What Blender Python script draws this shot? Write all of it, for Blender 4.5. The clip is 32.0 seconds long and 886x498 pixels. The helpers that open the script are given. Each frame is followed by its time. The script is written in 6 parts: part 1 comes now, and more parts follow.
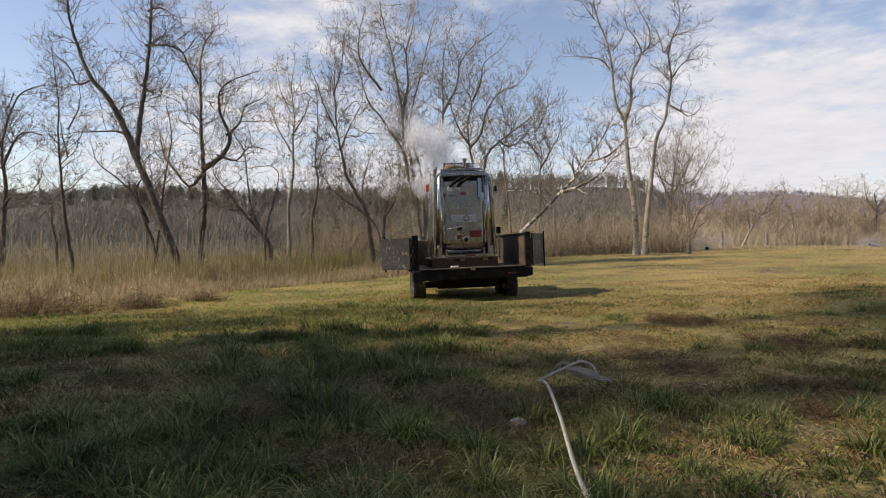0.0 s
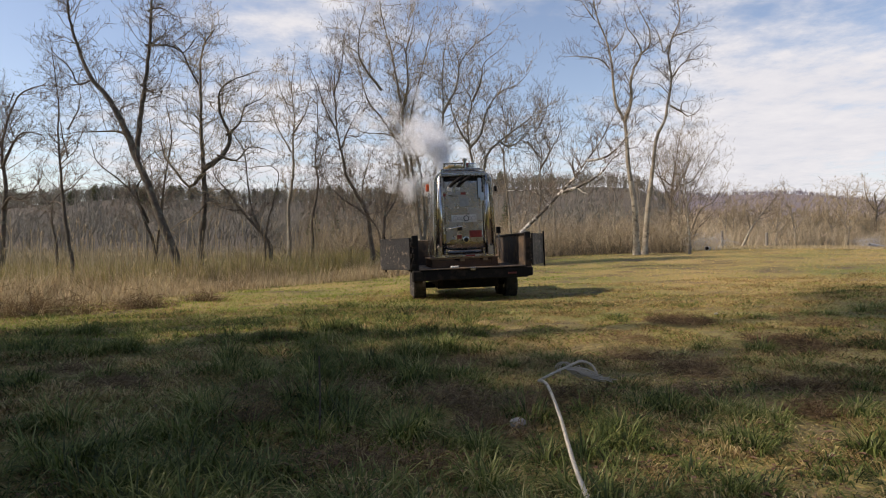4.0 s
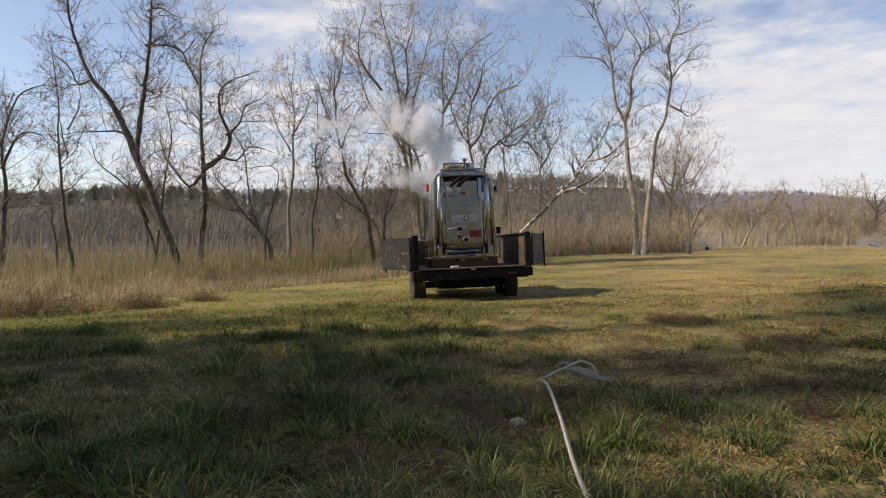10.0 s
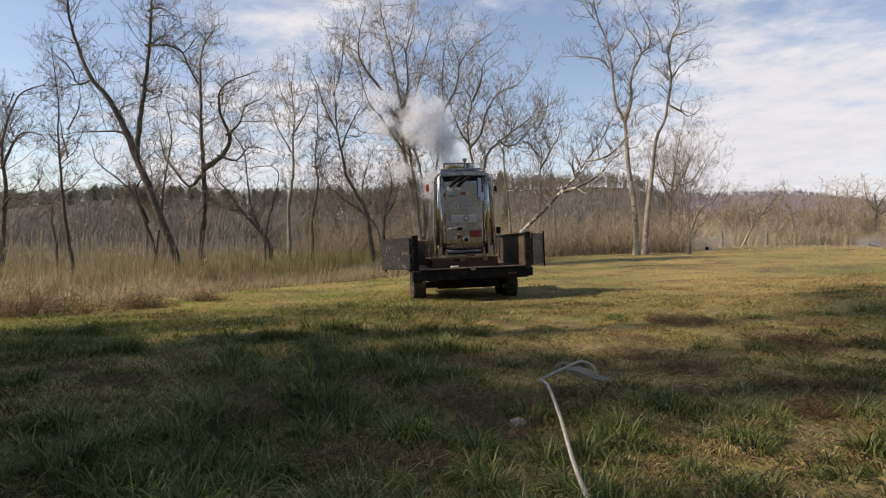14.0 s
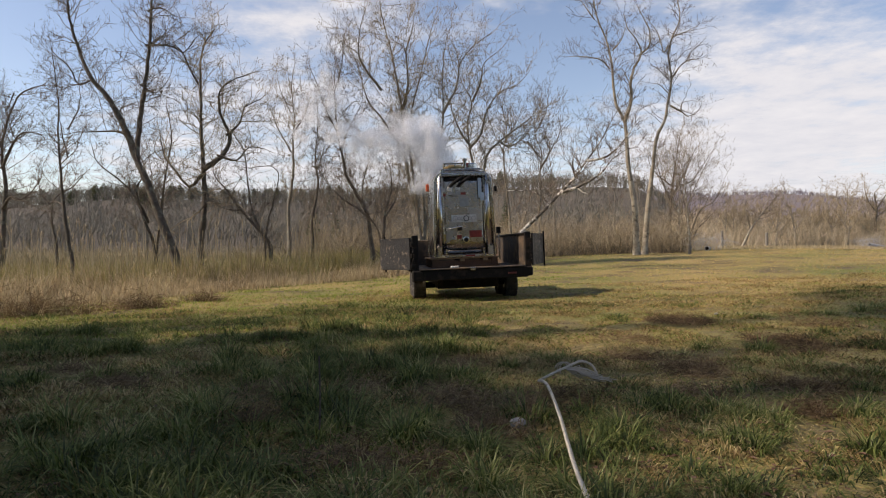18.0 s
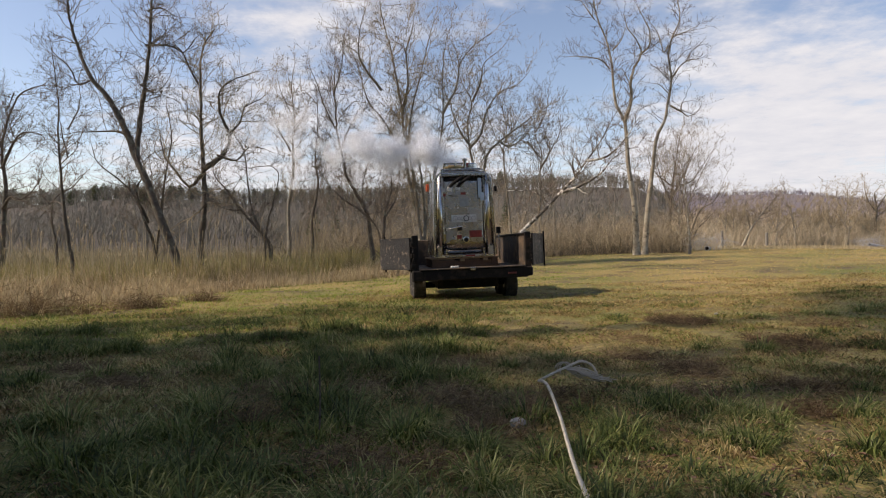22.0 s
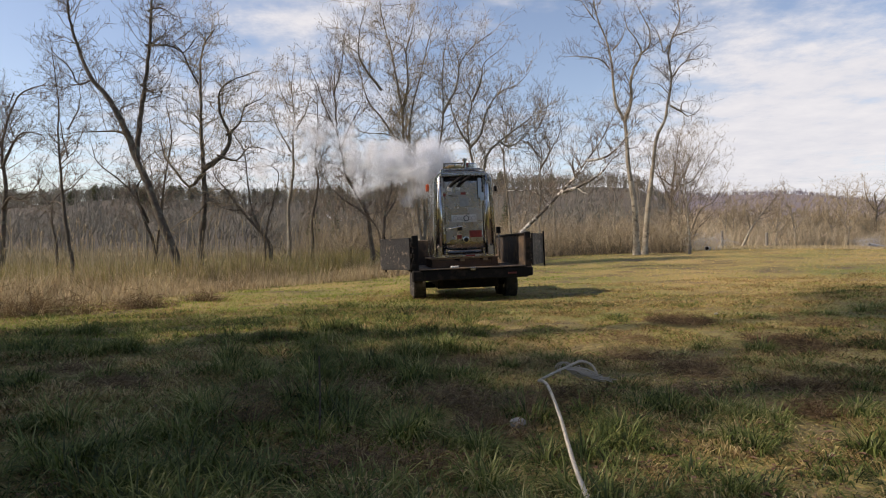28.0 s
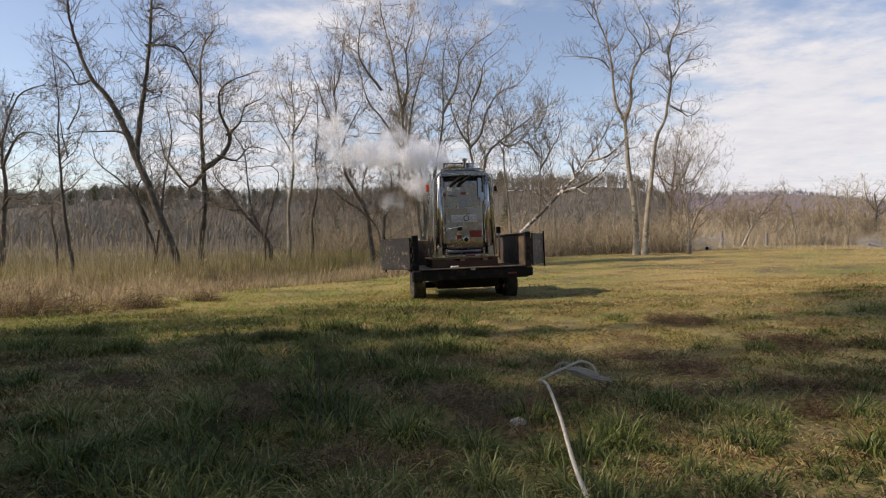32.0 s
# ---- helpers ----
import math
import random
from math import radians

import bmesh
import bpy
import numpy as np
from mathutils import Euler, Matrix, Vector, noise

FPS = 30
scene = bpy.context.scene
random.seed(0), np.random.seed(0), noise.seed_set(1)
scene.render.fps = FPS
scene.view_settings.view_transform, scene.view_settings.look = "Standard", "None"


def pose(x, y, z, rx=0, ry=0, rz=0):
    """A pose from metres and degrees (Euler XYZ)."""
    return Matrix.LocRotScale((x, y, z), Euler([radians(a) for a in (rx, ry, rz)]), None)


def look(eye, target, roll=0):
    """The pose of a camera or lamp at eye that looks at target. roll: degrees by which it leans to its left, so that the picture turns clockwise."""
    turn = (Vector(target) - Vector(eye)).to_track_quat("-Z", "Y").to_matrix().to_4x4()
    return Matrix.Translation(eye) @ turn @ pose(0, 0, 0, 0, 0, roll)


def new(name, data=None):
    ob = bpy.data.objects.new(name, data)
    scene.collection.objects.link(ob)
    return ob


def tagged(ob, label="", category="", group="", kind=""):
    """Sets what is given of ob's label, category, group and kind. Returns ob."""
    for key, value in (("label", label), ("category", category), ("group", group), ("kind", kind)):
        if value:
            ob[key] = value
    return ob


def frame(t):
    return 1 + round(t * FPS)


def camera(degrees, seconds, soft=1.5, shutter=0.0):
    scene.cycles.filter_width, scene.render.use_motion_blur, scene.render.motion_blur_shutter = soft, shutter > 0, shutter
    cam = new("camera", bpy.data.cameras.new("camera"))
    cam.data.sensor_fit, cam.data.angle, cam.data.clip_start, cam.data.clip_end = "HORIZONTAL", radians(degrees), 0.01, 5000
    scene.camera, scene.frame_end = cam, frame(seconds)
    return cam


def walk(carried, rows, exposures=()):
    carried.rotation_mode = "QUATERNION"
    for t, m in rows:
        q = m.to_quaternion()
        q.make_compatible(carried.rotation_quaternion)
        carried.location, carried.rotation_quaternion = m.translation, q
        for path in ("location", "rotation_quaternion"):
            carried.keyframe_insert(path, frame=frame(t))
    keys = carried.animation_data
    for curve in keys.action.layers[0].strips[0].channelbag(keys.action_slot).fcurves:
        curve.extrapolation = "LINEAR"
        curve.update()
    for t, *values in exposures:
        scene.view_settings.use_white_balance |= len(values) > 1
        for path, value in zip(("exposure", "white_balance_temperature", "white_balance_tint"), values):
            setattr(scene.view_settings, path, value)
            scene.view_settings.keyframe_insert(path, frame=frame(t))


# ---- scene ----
# camera: stands still on a low tripod at the edge of the meadow
cam = camera(70, 32.0, soft=1.0)
walk(cam, [(0.0, pose(0, 0, 0.75, 90, 0, 0)), (32.0, pose(0, 0, 0.75, 90, 0, 0))],
     exposures=[(0.0, 0.14, 7150, 19), (32.0, 0.14, 7150, 19)])

# ---- light: hazy spring sun from the side, blue sky with thin cloud ----
SUN_EL, SUN_AZ = 42.0, -97.0            # degrees; azimuth clockwise from +y
sun_way = Vector((math.sin(radians(SUN_AZ)) * math.cos(radians(SUN_EL)),
                  math.cos(radians(SUN_AZ)) * math.cos(radians(SUN_EL)), math.sin(radians(SUN_EL))))
world = bpy.data.worlds.new("sky")
scene.world = world
world.use_nodes = True
wn = world.node_tree
wbg = wn.nodes["Background"]
sky = wn.nodes.new("ShaderNodeTexSky")
sky.sky_type, sky.sun_disc = "NISHITA", False
sky.sun_elevation, sky.sun_rotation = radians(SUN_EL), radians(SUN_AZ)
sky.air_density, sky.dust_density, sky.ozone_density = 1.0, 0.6, 1.0
wn.links.new(sky.outputs[0], wbg.inputs[0])
wbg.inputs[1].default_value = 0.148
sun = new("sun", bpy.data.lights.new("sun", "SUN"))
sun.data.energy, sun.data.angle, sun.data.color = 5.0, radians(1.4), (1.0, 0.9, 0.74)
sun.matrix_world = look(sun_way * 50, (0, 0, 0))


# ---- materials ----
def wire(nt, a, b):
    nt.links.new(a, b)


def mix_rgb(nt, fac, a, b, blend="MIX"):
    n = nt.nodes.new("ShaderNodeMix")
    n.data_type, n.blend_type = "RGBA", blend
    for sock, val in ((n.inputs[0], fac), (n.inputs[6], a), (n.inputs[7], b)):
        if hasattr(val, "is_linked"):
            wire(nt, val, sock)
        elif isinstance(val, (int, float)):
            sock.default_value = val
        else:
            sock.default_value = (*val, 1)
    return n.outputs[2]


def noise_out(nt, vec, scale, detail=4, rough=0.55, lo=0.35, hi=0.65):
    n = nt.nodes.new("ShaderNodeTexNoise")
    n.inputs["Scale"].default_value, n.inputs["Detail"].default_value, n.inputs["Roughness"].default_value = scale, detail, rough
    if vec is not None:
        wire(nt, vec, n.inputs["Vector"])
    r = nt.nodes.new("ShaderNodeMapRange")
    r.inputs[1].default_value, r.inputs[2].default_value = lo, hi
    wire(nt, n.outputs[0], r.inputs[0])
    return r.outputs[0]


def surface(name, a, b, scale=4.0, rough=0.8, metal=0.0, bump=0.3, fine=60.0, wear=None, wear_scale=2.0,
            island=0.0, coords="Object", spec=0.4, bump_far=0.02, rough_var=0.1, wear_lo=0.52, wear_hi=0.66):
    """Two colours mixed by coarse noise, fine grain, optional third colour as wear patches, relief."""
    m = bpy.data.materials.new(name)
    m.use_nodes = True
    nt = m.node_tree
    p = nt.nodes["Principled BSDF"]
    if coords == "World":
        vec = nt.nodes.new("ShaderNodeNewGeometry").outputs["Position"]
    else:
        vec = nt.nodes.new("ShaderNodeTexCoord").outputs["Object"]
    f1 = noise_out(nt, vec, scale)
    f2 = noise_out(nt, vec, fine, 3, 0.6, 0.3, 0.7)
    col = mix_rgb(nt, f1, a, b)
    dark = tuple(c * 0.62 for c in a)
    half = nt.nodes.new("ShaderNodeMath")
    half.operation = "MULTIPLY"
    half.inputs[1].default_value = 0.45
    wire(nt, f2, half.inputs[0])
    col = mix_rgb(nt, half.outputs[0], col, dark)
    if wear:
        col = mix_rgb(nt, noise_out(nt, vec, wear_scale, 6, 0.65, wear_lo, wear_hi), col, wear)
    if island:
        g = nt.nodes.new("ShaderNodeNewGeometry").outputs["Random Per Island"]
        h = nt.nodes.new("ShaderNodeHueSaturation")
        r = nt.nodes.new("ShaderNodeMapRange")
        r.inputs[3].default_value, r.inputs[4].default_value = 1 - island, 1 + island
        wire(nt, g, r.inputs[0])
        wire(nt, r.outputs[0], h.inputs["Value"])
        wire(nt, col, h.inputs["Color"])
        col = h.outputs[0]
    wire(nt, col, p.inputs["Base Color"])
    rr = nt.nodes.new("ShaderNodeMapRange")
    rr.inputs[3].default_value, rr.inputs[4].default_value = max(0.03, rough - rough_var), min(1, rough + rough_var)
    wire(nt, f1, rr.inputs[0])
    wire(nt, rr.outputs[0], p.inputs["Roughness"])
    p.inputs["Metallic"].default_value = metal
    p.inputs["Specular IOR Level"].default_value = spec
    if bump:
        bn = nt.nodes.new("ShaderNodeBump")
        bn.inputs["Strength"].default_value, bn.inputs["Distance"].default_value = bump, bump_far
        wire(nt, f2, bn.inputs["Height"])
        wire(nt, bn.outputs[0], p.inputs["Normal"])
    return m


def blade_material(name, cols, patch=0.6, see=0.35, rough=0.5, sheen=0.05):
    """Thin plant matter: colour by blade and by patch of the meadow, light passes through."""
    m = bpy.data.materials.new(name)
    m.use_nodes = True
    nt = m.node_tree
    nt.nodes.remove(nt.nodes["Principled BSDF"])
    geo = nt.nodes.new("ShaderNodeNewGeometry")
    ramp = nt.nodes.new("ShaderNodeValToRGB")
    ramp.color_ramp.interpolation = "LINEAR"
    el = ramp.color_ramp.elements
    while len(el) < len(cols):
        el.new(0.5)
    for i, c in enumerate(cols):
        el[i].position, el[i].color = 0.14 + 0.72 * i / (len(cols) - 1), (*c, 1)
    f = noise_out(nt, geo.outputs["Position"], patch, 4, 0.6, 0.3, 0.7)
    mx = nt.nodes.new("ShaderNodeMath")
    mx.operation = "MULTIPLY_ADD"
    mx.inputs[1].default_value = 0.55
    sc = nt.nodes.new("ShaderNodeMath")
    sc.operation = "MULTIPLY"
    sc.inputs[1].default_value = 0.45
    wire(nt, f, sc.inputs[0])
    wire(nt, geo.outputs["Random Per Island"], mx.inputs[0])
    wire(nt, sc.outputs[0], mx.inputs[2])
    wire(nt, mx.outputs[0], ramp.inputs[0])
    d = nt.nodes.new("ShaderNodeBsdfDiffuse")
    t = nt.nodes.new("ShaderNodeBsdfTranslucent")
    g = nt.nodes.new("ShaderNodeBsdfGlossy")
    g.inputs["Roughness"].default_value = rough
    g.inputs["Color"].default_value = (0.52, 0.52, 0.4, 1)
    for s in (d, t):
        wire(nt, ramp.outputs[0], s.inputs["Color"])
    m1, m2 = nt.nodes.new("ShaderNodeMixShader"), nt.nodes.new("ShaderNodeMixShader")
    m1.inputs[0].default_value, m2.inputs[0].default_value = see, sheen
    wire(nt, d.outputs[0], m1.inputs[1]), wire(nt, t.outputs[0], m1.inputs[2])
    wire(nt, m1.outputs[0], m2.inputs[1]), wire(nt, g.outputs[0], m2.inputs[2])
    wire(nt, m2.outputs[0], nt.nodes["Material Output"].inputs[0])
    return m


M_BARK = surface("dark_bark", (0.085, 0.07, 0.055), (0.16, 0.135, 0.105), 7, 0.9, bump=0.8, fine=45, wear=(0.2, 0.2, 0.16), wear_scale=5)
M_PALE_BARK = surface("pale_bark", (0.46, 0.41, 0.32), (0.24, 0.2, 0.145), 5, 0.88, bump=0.9, fine=30, wear=(0.13, 0.11, 0.085), wear_scale=7, wear_lo=0.55, wear_hi=0.64)
M_LICHEN_BARK = surface("lichen_bark", (0.19, 0.165, 0.13), (0.29, 0.255, 0.2), 4, 0.9, bump=0.8, fine=40, wear=(0.38, 0.38, 0.33), wear_scale=6)
M_BIRCH = surface("blotched_bark", (0.09, 0.08, 0.068), (0.22, 0.195, 0.16), 6, 0.9, bump=0.8, fine=40, wear=(0.6, 0.58, 0.53), wear_scale=6, wear_lo=0.49, wear_hi=0.56)
M_TWIG = surface("twigs", (0.14, 0.11, 0.085), (0.2, 0.165, 0.125), 2, 0.85, bump=0, island=0.35)
# lighter copy of the twig colour, with a sunlit tan put in
M_TWIG_SUNLIT = surface("sunlit_twigs", (0.25, 0.205, 0.135), (0.34, 0.275, 0.175), 2, 0.85, bump=0, island=0.35)
M_BRUSH = surface("brush_twigs", (0.23, 0.19, 0.13), (0.38, 0.315, 0.21), 0.5, 0.9, bump=0, island=0.45, coords="World")
# low brush: the thicket foot's darkness is put into this colour
M_BRUSH_DARK = surface("undergrowth", (0.09, 0.075, 0.055), (0.16, 0.13, 0.09), 0.5, 0.9, bump=0, island=0.45, coords="World")
# darker copy of the field woods' twigs; lack of sun put into colour
M_HILL_DIM = surface("dim_hillside_twigs", (0.13, 0.124, 0.105), (0.26, 0.245, 0.205), 0.05, 0.9, bump=0, island=0.25, coords="World")
M_RUSH = blade_material("olive_rushes", [(0.15, 0.13, 0.055), (0.22, 0.19, 0.08), (0.33, 0.28, 0.13), (0.17, 0.185, 0.06)], 0.35, 0.35)
M_SCRUB = surface("scrub_twigs", (0.2, 0.172, 0.105), (0.38, 0.325, 0.205), 0.4, 0.9, bump=0, island=0.5, coords="World")
# woods beyond the field: sunlit tone put into the twig colour
M_WOODS_SUNLIT = surface("sunlit_wood_twigs", (0.27, 0.225, 0.165), (0.56, 0.47, 0.335), 0.07, 0.9, bump=0, island=0.4, coords="World")
# bluish-purple distance haze put into the twig colour
M_HAZED_HILL = surface("hazed_hill_twigs", (0.16, 0.145, 0.18), (0.25, 0.23, 0.28), 0.02, 0.9, bump=0, island=0.2, coords="World")
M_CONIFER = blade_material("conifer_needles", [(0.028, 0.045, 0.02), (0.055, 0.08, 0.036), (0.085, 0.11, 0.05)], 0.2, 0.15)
# far conifers: distance haze put into a paler needle colour
M_HAZED_PINE = blade_material("hazed_pine_needles", [(0.08, 0.095, 0.05), (0.12, 0.14, 0.075), (0.16, 0.175, 0.095)], 0.2, 0.35)
M_GRASS = blade_material("grass_blades", [(0.018, 0.026, 0.009), (0.07, 0.103, 0.027), (0.185, 0.225, 0.062), (0.5, 0.45, 0.21)], 0.8, 0.4, 0.42, 0.05)
M_STRAW = blade_material("pale_straw", [(0.11, 0.068, 0.034), (0.34, 0.245, 0.12), (0.6, 0.47, 0.25), (0.3, 0.285, 0.08)], 1.2, 0.3, 0.45, 0.05)
# near dead grass, coloured darker than the open field's; shade put into colour
M_THATCH = blade_material("dead_grass", [(0.045, 0.026, 0.014), (0.19, 0.12, 0.055), (0.46, 0.34, 0.155), (0.28, 0.25, 0.075)], 0.9, 0.3, 0.5, 0.025)
M_LEAF = blade_material("fallen_leaf", [(0.09, 0.05, 0.035), (0.16, 0.09, 0.06), (0.22, 0.14, 0.1)], 0.9, 0.2)
# open-meadow turf, coloured brighter than near grass; sunlight put into colour
M_SUNLIT_STRAW = blade_material("sunlit_straw_turf", [(0.25, 0.175, 0.06), (0.46, 0.33, 0.125), (0.66, 0.48, 0.21), (0.33, 0.31, 0.07)], 0.25, 0.3)
M_TURF = blade_material("green_turf", [(0.075, 0.125, 0.02), (0.16, 0.235, 0.035), (0.28, 0.335, 0.065), (0.42, 0.38, 0.13)], 0.3, 0.4)
M_WEED = blade_material("dead_weeds", [(0.07, 0.045, 0.026), (0.19, 0.125, 0.07), (0.42, 0.31, 0.18)], 2.0, 0.15)
M_REED = blade_material("dry_reeds", [(0.19, 0.145, 0.09), (0.37, 0.29, 0.18), (0.56, 0.46, 0.3), (0.29, 0.265, 0.13)], 0.35, 0.35)
M_STEEL = surface("stainless_steel", (0.66, 0.64, 0.61), (0.54, 0.52, 0.49), 3, 0.2, 1.0, bump=0.05, fine=120, wear=(0.4, 0.37, 0.32), wear_scale=3)
M_STEEL_DULL = surface("dull_stainless", (0.37, 0.35, 0.33), (0.46, 0.44, 0.415), 4, 0.24, 1.0, bump=0.12, rough_var=0.16, fine=60, wear=(0.42, 0.35, 0.28), wear_scale=5)
M_BLACK = surface("black_trailer_paint", (0.007, 0.0068, 0.0068), (0.014, 0.012, 0.0115), 6, 0.6, bump=0.2, fine=70, wear=(0.03, 0.022, 0.017), wear_scale=7, spec=0.14)
M_BED = surface("scuffed_bed_paint", (0.032, 0.027, 0.024), (0.1, 0.07, 0.045), 3, 0.7, bump=0.3, fine=50, wear=(0.18, 0.12, 0.07), wear_scale=4)
M_DOOR = surface("worn_door_paint", (0.02, 0.02, 0.022), (0.036, 0.035, 0.035), 5, 0.5, bump=0.3, fine=50, wear=(0.17, 0.14, 0.11), wear_scale=11, wear_lo=0.56, wear_hi=0.66, spec=0.25)
M_WOOD = surface("pallet_wood", (0.36, 0.26, 0.15), (0.27, 0.19, 0.11), 6, 0.8, bump=0.4, fine=60)
M_WOOD_DARK = surface("stained_wood", (0.1, 0.055, 0.035), (0.15, 0.085, 0.05), 6, 0.8, bump=0.4, fine=60)
M_RUBBER = surface("tyre_rubber", (0.03, 0.029, 0.028), (0.06, 0.055, 0.05), 8, 0.85, bump=0.4, fine=60, wear=(0.1, 0.085, 0.065))
M_ROPE = surface("rope_fibre", (0.62, 0.57, 0.48), (0.5, 0.46, 0.385), 20, 0.9, bump=0.6, fine=200, bump_far=0.003, wear=(0.42, 0.38, 0.31), wear_scale=9)
M_STONE = surface("stone", (0.36, 0.34, 0.31), (0.27, 0.26, 0.24), 20, 0.9, bump=0.5, fine=60)
M_RED = surface("red_decal", (0.3, 0.04, 0.028), (0.2, 0.03, 0.022), 20, 0.5, bump=0.0)
M_LAMP = surface("dark_red_lens", (0.1, 0.02, 0.016), (0.06, 0.015, 0.012), 20, 0.5, bump=0.0)
M_ORANGE = surface("orange_cap", (0.55, 0.1, 0.03), (0.42, 0.08, 0.03), 10, 0.45, bump=0.0)
M_WHITE = surface("white_label", (0.7, 0.7, 0.68), (0.6, 0.59, 0.56), 20, 0.5, bump=0.0, wear=(0.4, 0.38, 0.34), wear_scale=15)
M_GREY = surface("grey_plate", (0.32, 0.33, 0.33), (0.42, 0.43, 0.43), 15, 0.5, bump=0.0)
M_BLUE = surface("pale_blue_strip", (0.5, 0.62, 0.74), (0.42, 0.52, 0.62), 10, 0.5, bump=0.0)
M_YELLOW = surface("faded_yellow_decal", (0.5, 0.36, 0.1), (0.4, 0.28, 0.1), 10, 0.6, bump=0.0)
M_HOLE = surface("dark_bore", (0.01, 0.01, 0.01), (0.015, 0.015, 0.015), 5, 0.9, bump=0.0)
M_BRASS = surface("dull_brass", (0.42, 0.32, 0.16), (0.3, 0.24, 0.13), 10, 0.4, 1.0, bump=0.1)
M_GALV = surface("weathered_grey_plastic", (0.42, 0.42, 0.43), (0.33, 0.33, 0.33), 5, 0.6, bump=0.1)
M_POST = surface("weathered_post_wood", (0.25, 0.23, 0.2), (0.18, 0.16, 0.14), 5, 0.9, bump=0.4)


# ---- building helpers ----
def part(name, bm, material, parent=None, label="", smooth=False):
    me = bpy.data.meshes.new(name)
    bm.normal_update()
    bm.to_mesh(me)
    bm.free()
    if smooth:
        me.polygons.foreach_set("use_smooth", [True] * len(me.polygons))
    me.materials.append(material)
    ob = new(name, me)
    if parent is not None:
        ob.parent = parent
    if label:
        ob["label"] = label
    return ob


def raw_mesh(name, verts, faces, material, smooth=True):
    me = bpy.data.meshes.new(name)
    me.from_pydata(verts, [], faces)
    me.update()
    if smooth:
        me.polygons.foreach_set("use_smooth", [True] * len(me.polygons))
    me.materials.append(material)
    return me


def strip_mesh(name, verts, tris, quads, material):
    """Large meshes from arrays: verts (n, 3), tris (k, 3), quads (m, 4)."""
    me = bpy.data.meshes.new(name)
    me.vertices.add(len(verts))
    me.vertices.foreach_set("co", np.ascontiguousarray(verts, dtype=np.float32).ravel())
    loops = np.concatenate([quads.ravel(), tris.ravel()]).astype(np.int32)
    starts = np.concatenate([np.arange(len(quads)) * 4, len(quads) * 4 + np.arange(len(tris)) * 3]).astype(np.int32)
    me.loops.add(len(loops))
    me.loops.foreach_set("vertex_index", loops)
    me.polygons.add(len(starts))
    me.polygons.foreach_set("loop_start", starts)
    me.update(calc_edges=True)
    me.materials.append(material)
    return me


def box(bm, x0, x1, y0, y1, z0, z1, bevel=0.006, turn=None):
    """A bevelled box between the given bounds, added to bm."""
    made = bmesh.ops.create_cube(bm, size=1.0)["verts"]
    m = Matrix.Translation(((x0 + x1) / 2, (y0 + y1) / 2, (z0 + z1) / 2)) @ (turn or Matrix.Identity(4)) @ \
        Matrix.Diagonal((x1 - x0, y1 - y0, z1 - z0, 1))
    bmesh.ops.transform(bm, matrix=m, verts=made)
    if bevel:
        edges = list({e for v in made for e in v.link_edges})
        bmesh.ops.bevel(bm, geom=edges, offset=bevel, segments=1, affect="EDGES")
    return bm


def one_box(*bounds, bevel=0.006, turn=None):
    return box(bmesh.new(), *bounds, bevel=bevel, turn=turn)


def lathe(bm, profile, m, n=24):
    """Profile of (radius, height) turned round z, placed by m."""
    rings = []
    for r, h in profile:
        rings.append([bm.verts.new(m @ Vector((r * math.cos(2 * math.pi * i / n), r * math.sin(2 * math.pi * i / n), h))) for i in range(n)])
    for a, b in zip(rings, rings[1:]):
        for i in range(n):
            bm.faces.new((a[i], a[(i + 1) % n], b[(i + 1) % n], b[i]))
    bm.faces.new(list(reversed(rings[0])))
    bm.faces.new(rings[-1])
    return bm


def smooth_line(pts, step):
    """Catmull-Rom through pts, sampled about every step metres."""
    P = [Vector(p) for p in pts]
    P = [P[0] * 2 - P[1]] + P + [P[-1] * 2 - P[-2]]
    out = []
    for a, b, c, d in zip(P, P[1:], P[2:], P[3:]):
        n = max(1, int((c - b).length / step))
        for i in range(n):
            t = i / n
            out.append(0.5 * ((2 * b) + (c - a) * t + (2 * a - 5 * b + 4 * c - d) * t * t + (3 * b - a - 3 * c + d) * t ** 3))
    out.append(P[-2].copy())
    return out


class Tubes:
    """Collects tapered tubes as plain vertex and face lists."""

    def __init__(self):
        self.v, self.f = [], []

    def add(self, pts, radii, n=5, rough=0.0, rnd=random):
        k = len(self.v)
        side = Vector((0.31, 0.83, 0.46))
        last = len(pts) - 1
        for i, p in enumerate(pts):
            t = (pts[min(i + 1, last)] - pts[max(i - 1, 0)]).normalized()
            u = t.cross(side)
            u = u.normalized() if u.length > 1e-4 else t.orthogonal().normalized()
            w = t.cross(u)
            for j in range(n):
                a = 2 * math.pi * j / n
                r = radii[i] * (1 + rough * (rnd.random() - 0.5))
                self.v.append(p + u * (r * math.cos(a)) + w * (r * math.sin(a)))
        for i in range(last):
            for j in range(n):
                a, b = k + i * n + j, k + i * n + (j + 1) % n
                self.f.append((a, b, b + n, a + n))
        if n > 3:
            self.f.append(tuple(k + last * n + j for j in range(n)))

    def mesh(self, name, material, smooth=True):
        return raw_mesh(name, [tuple(v) for v in self.v], self.f, material, smooth)


# ---- ground: a meadow that rises gently to a wooded hillside ----
def ease(a, b, v):
    t = np.clip((v - a) / (b - a), 0, 1)
    return t * t * (3 - 2 * t)


RG = np.random.RandomState(7)
WAVES = [(RG.uniform(0, 2 * math.pi), RG.uniform(0, 6.28), 0.5 * 1.6 ** i) for i in range(9)]


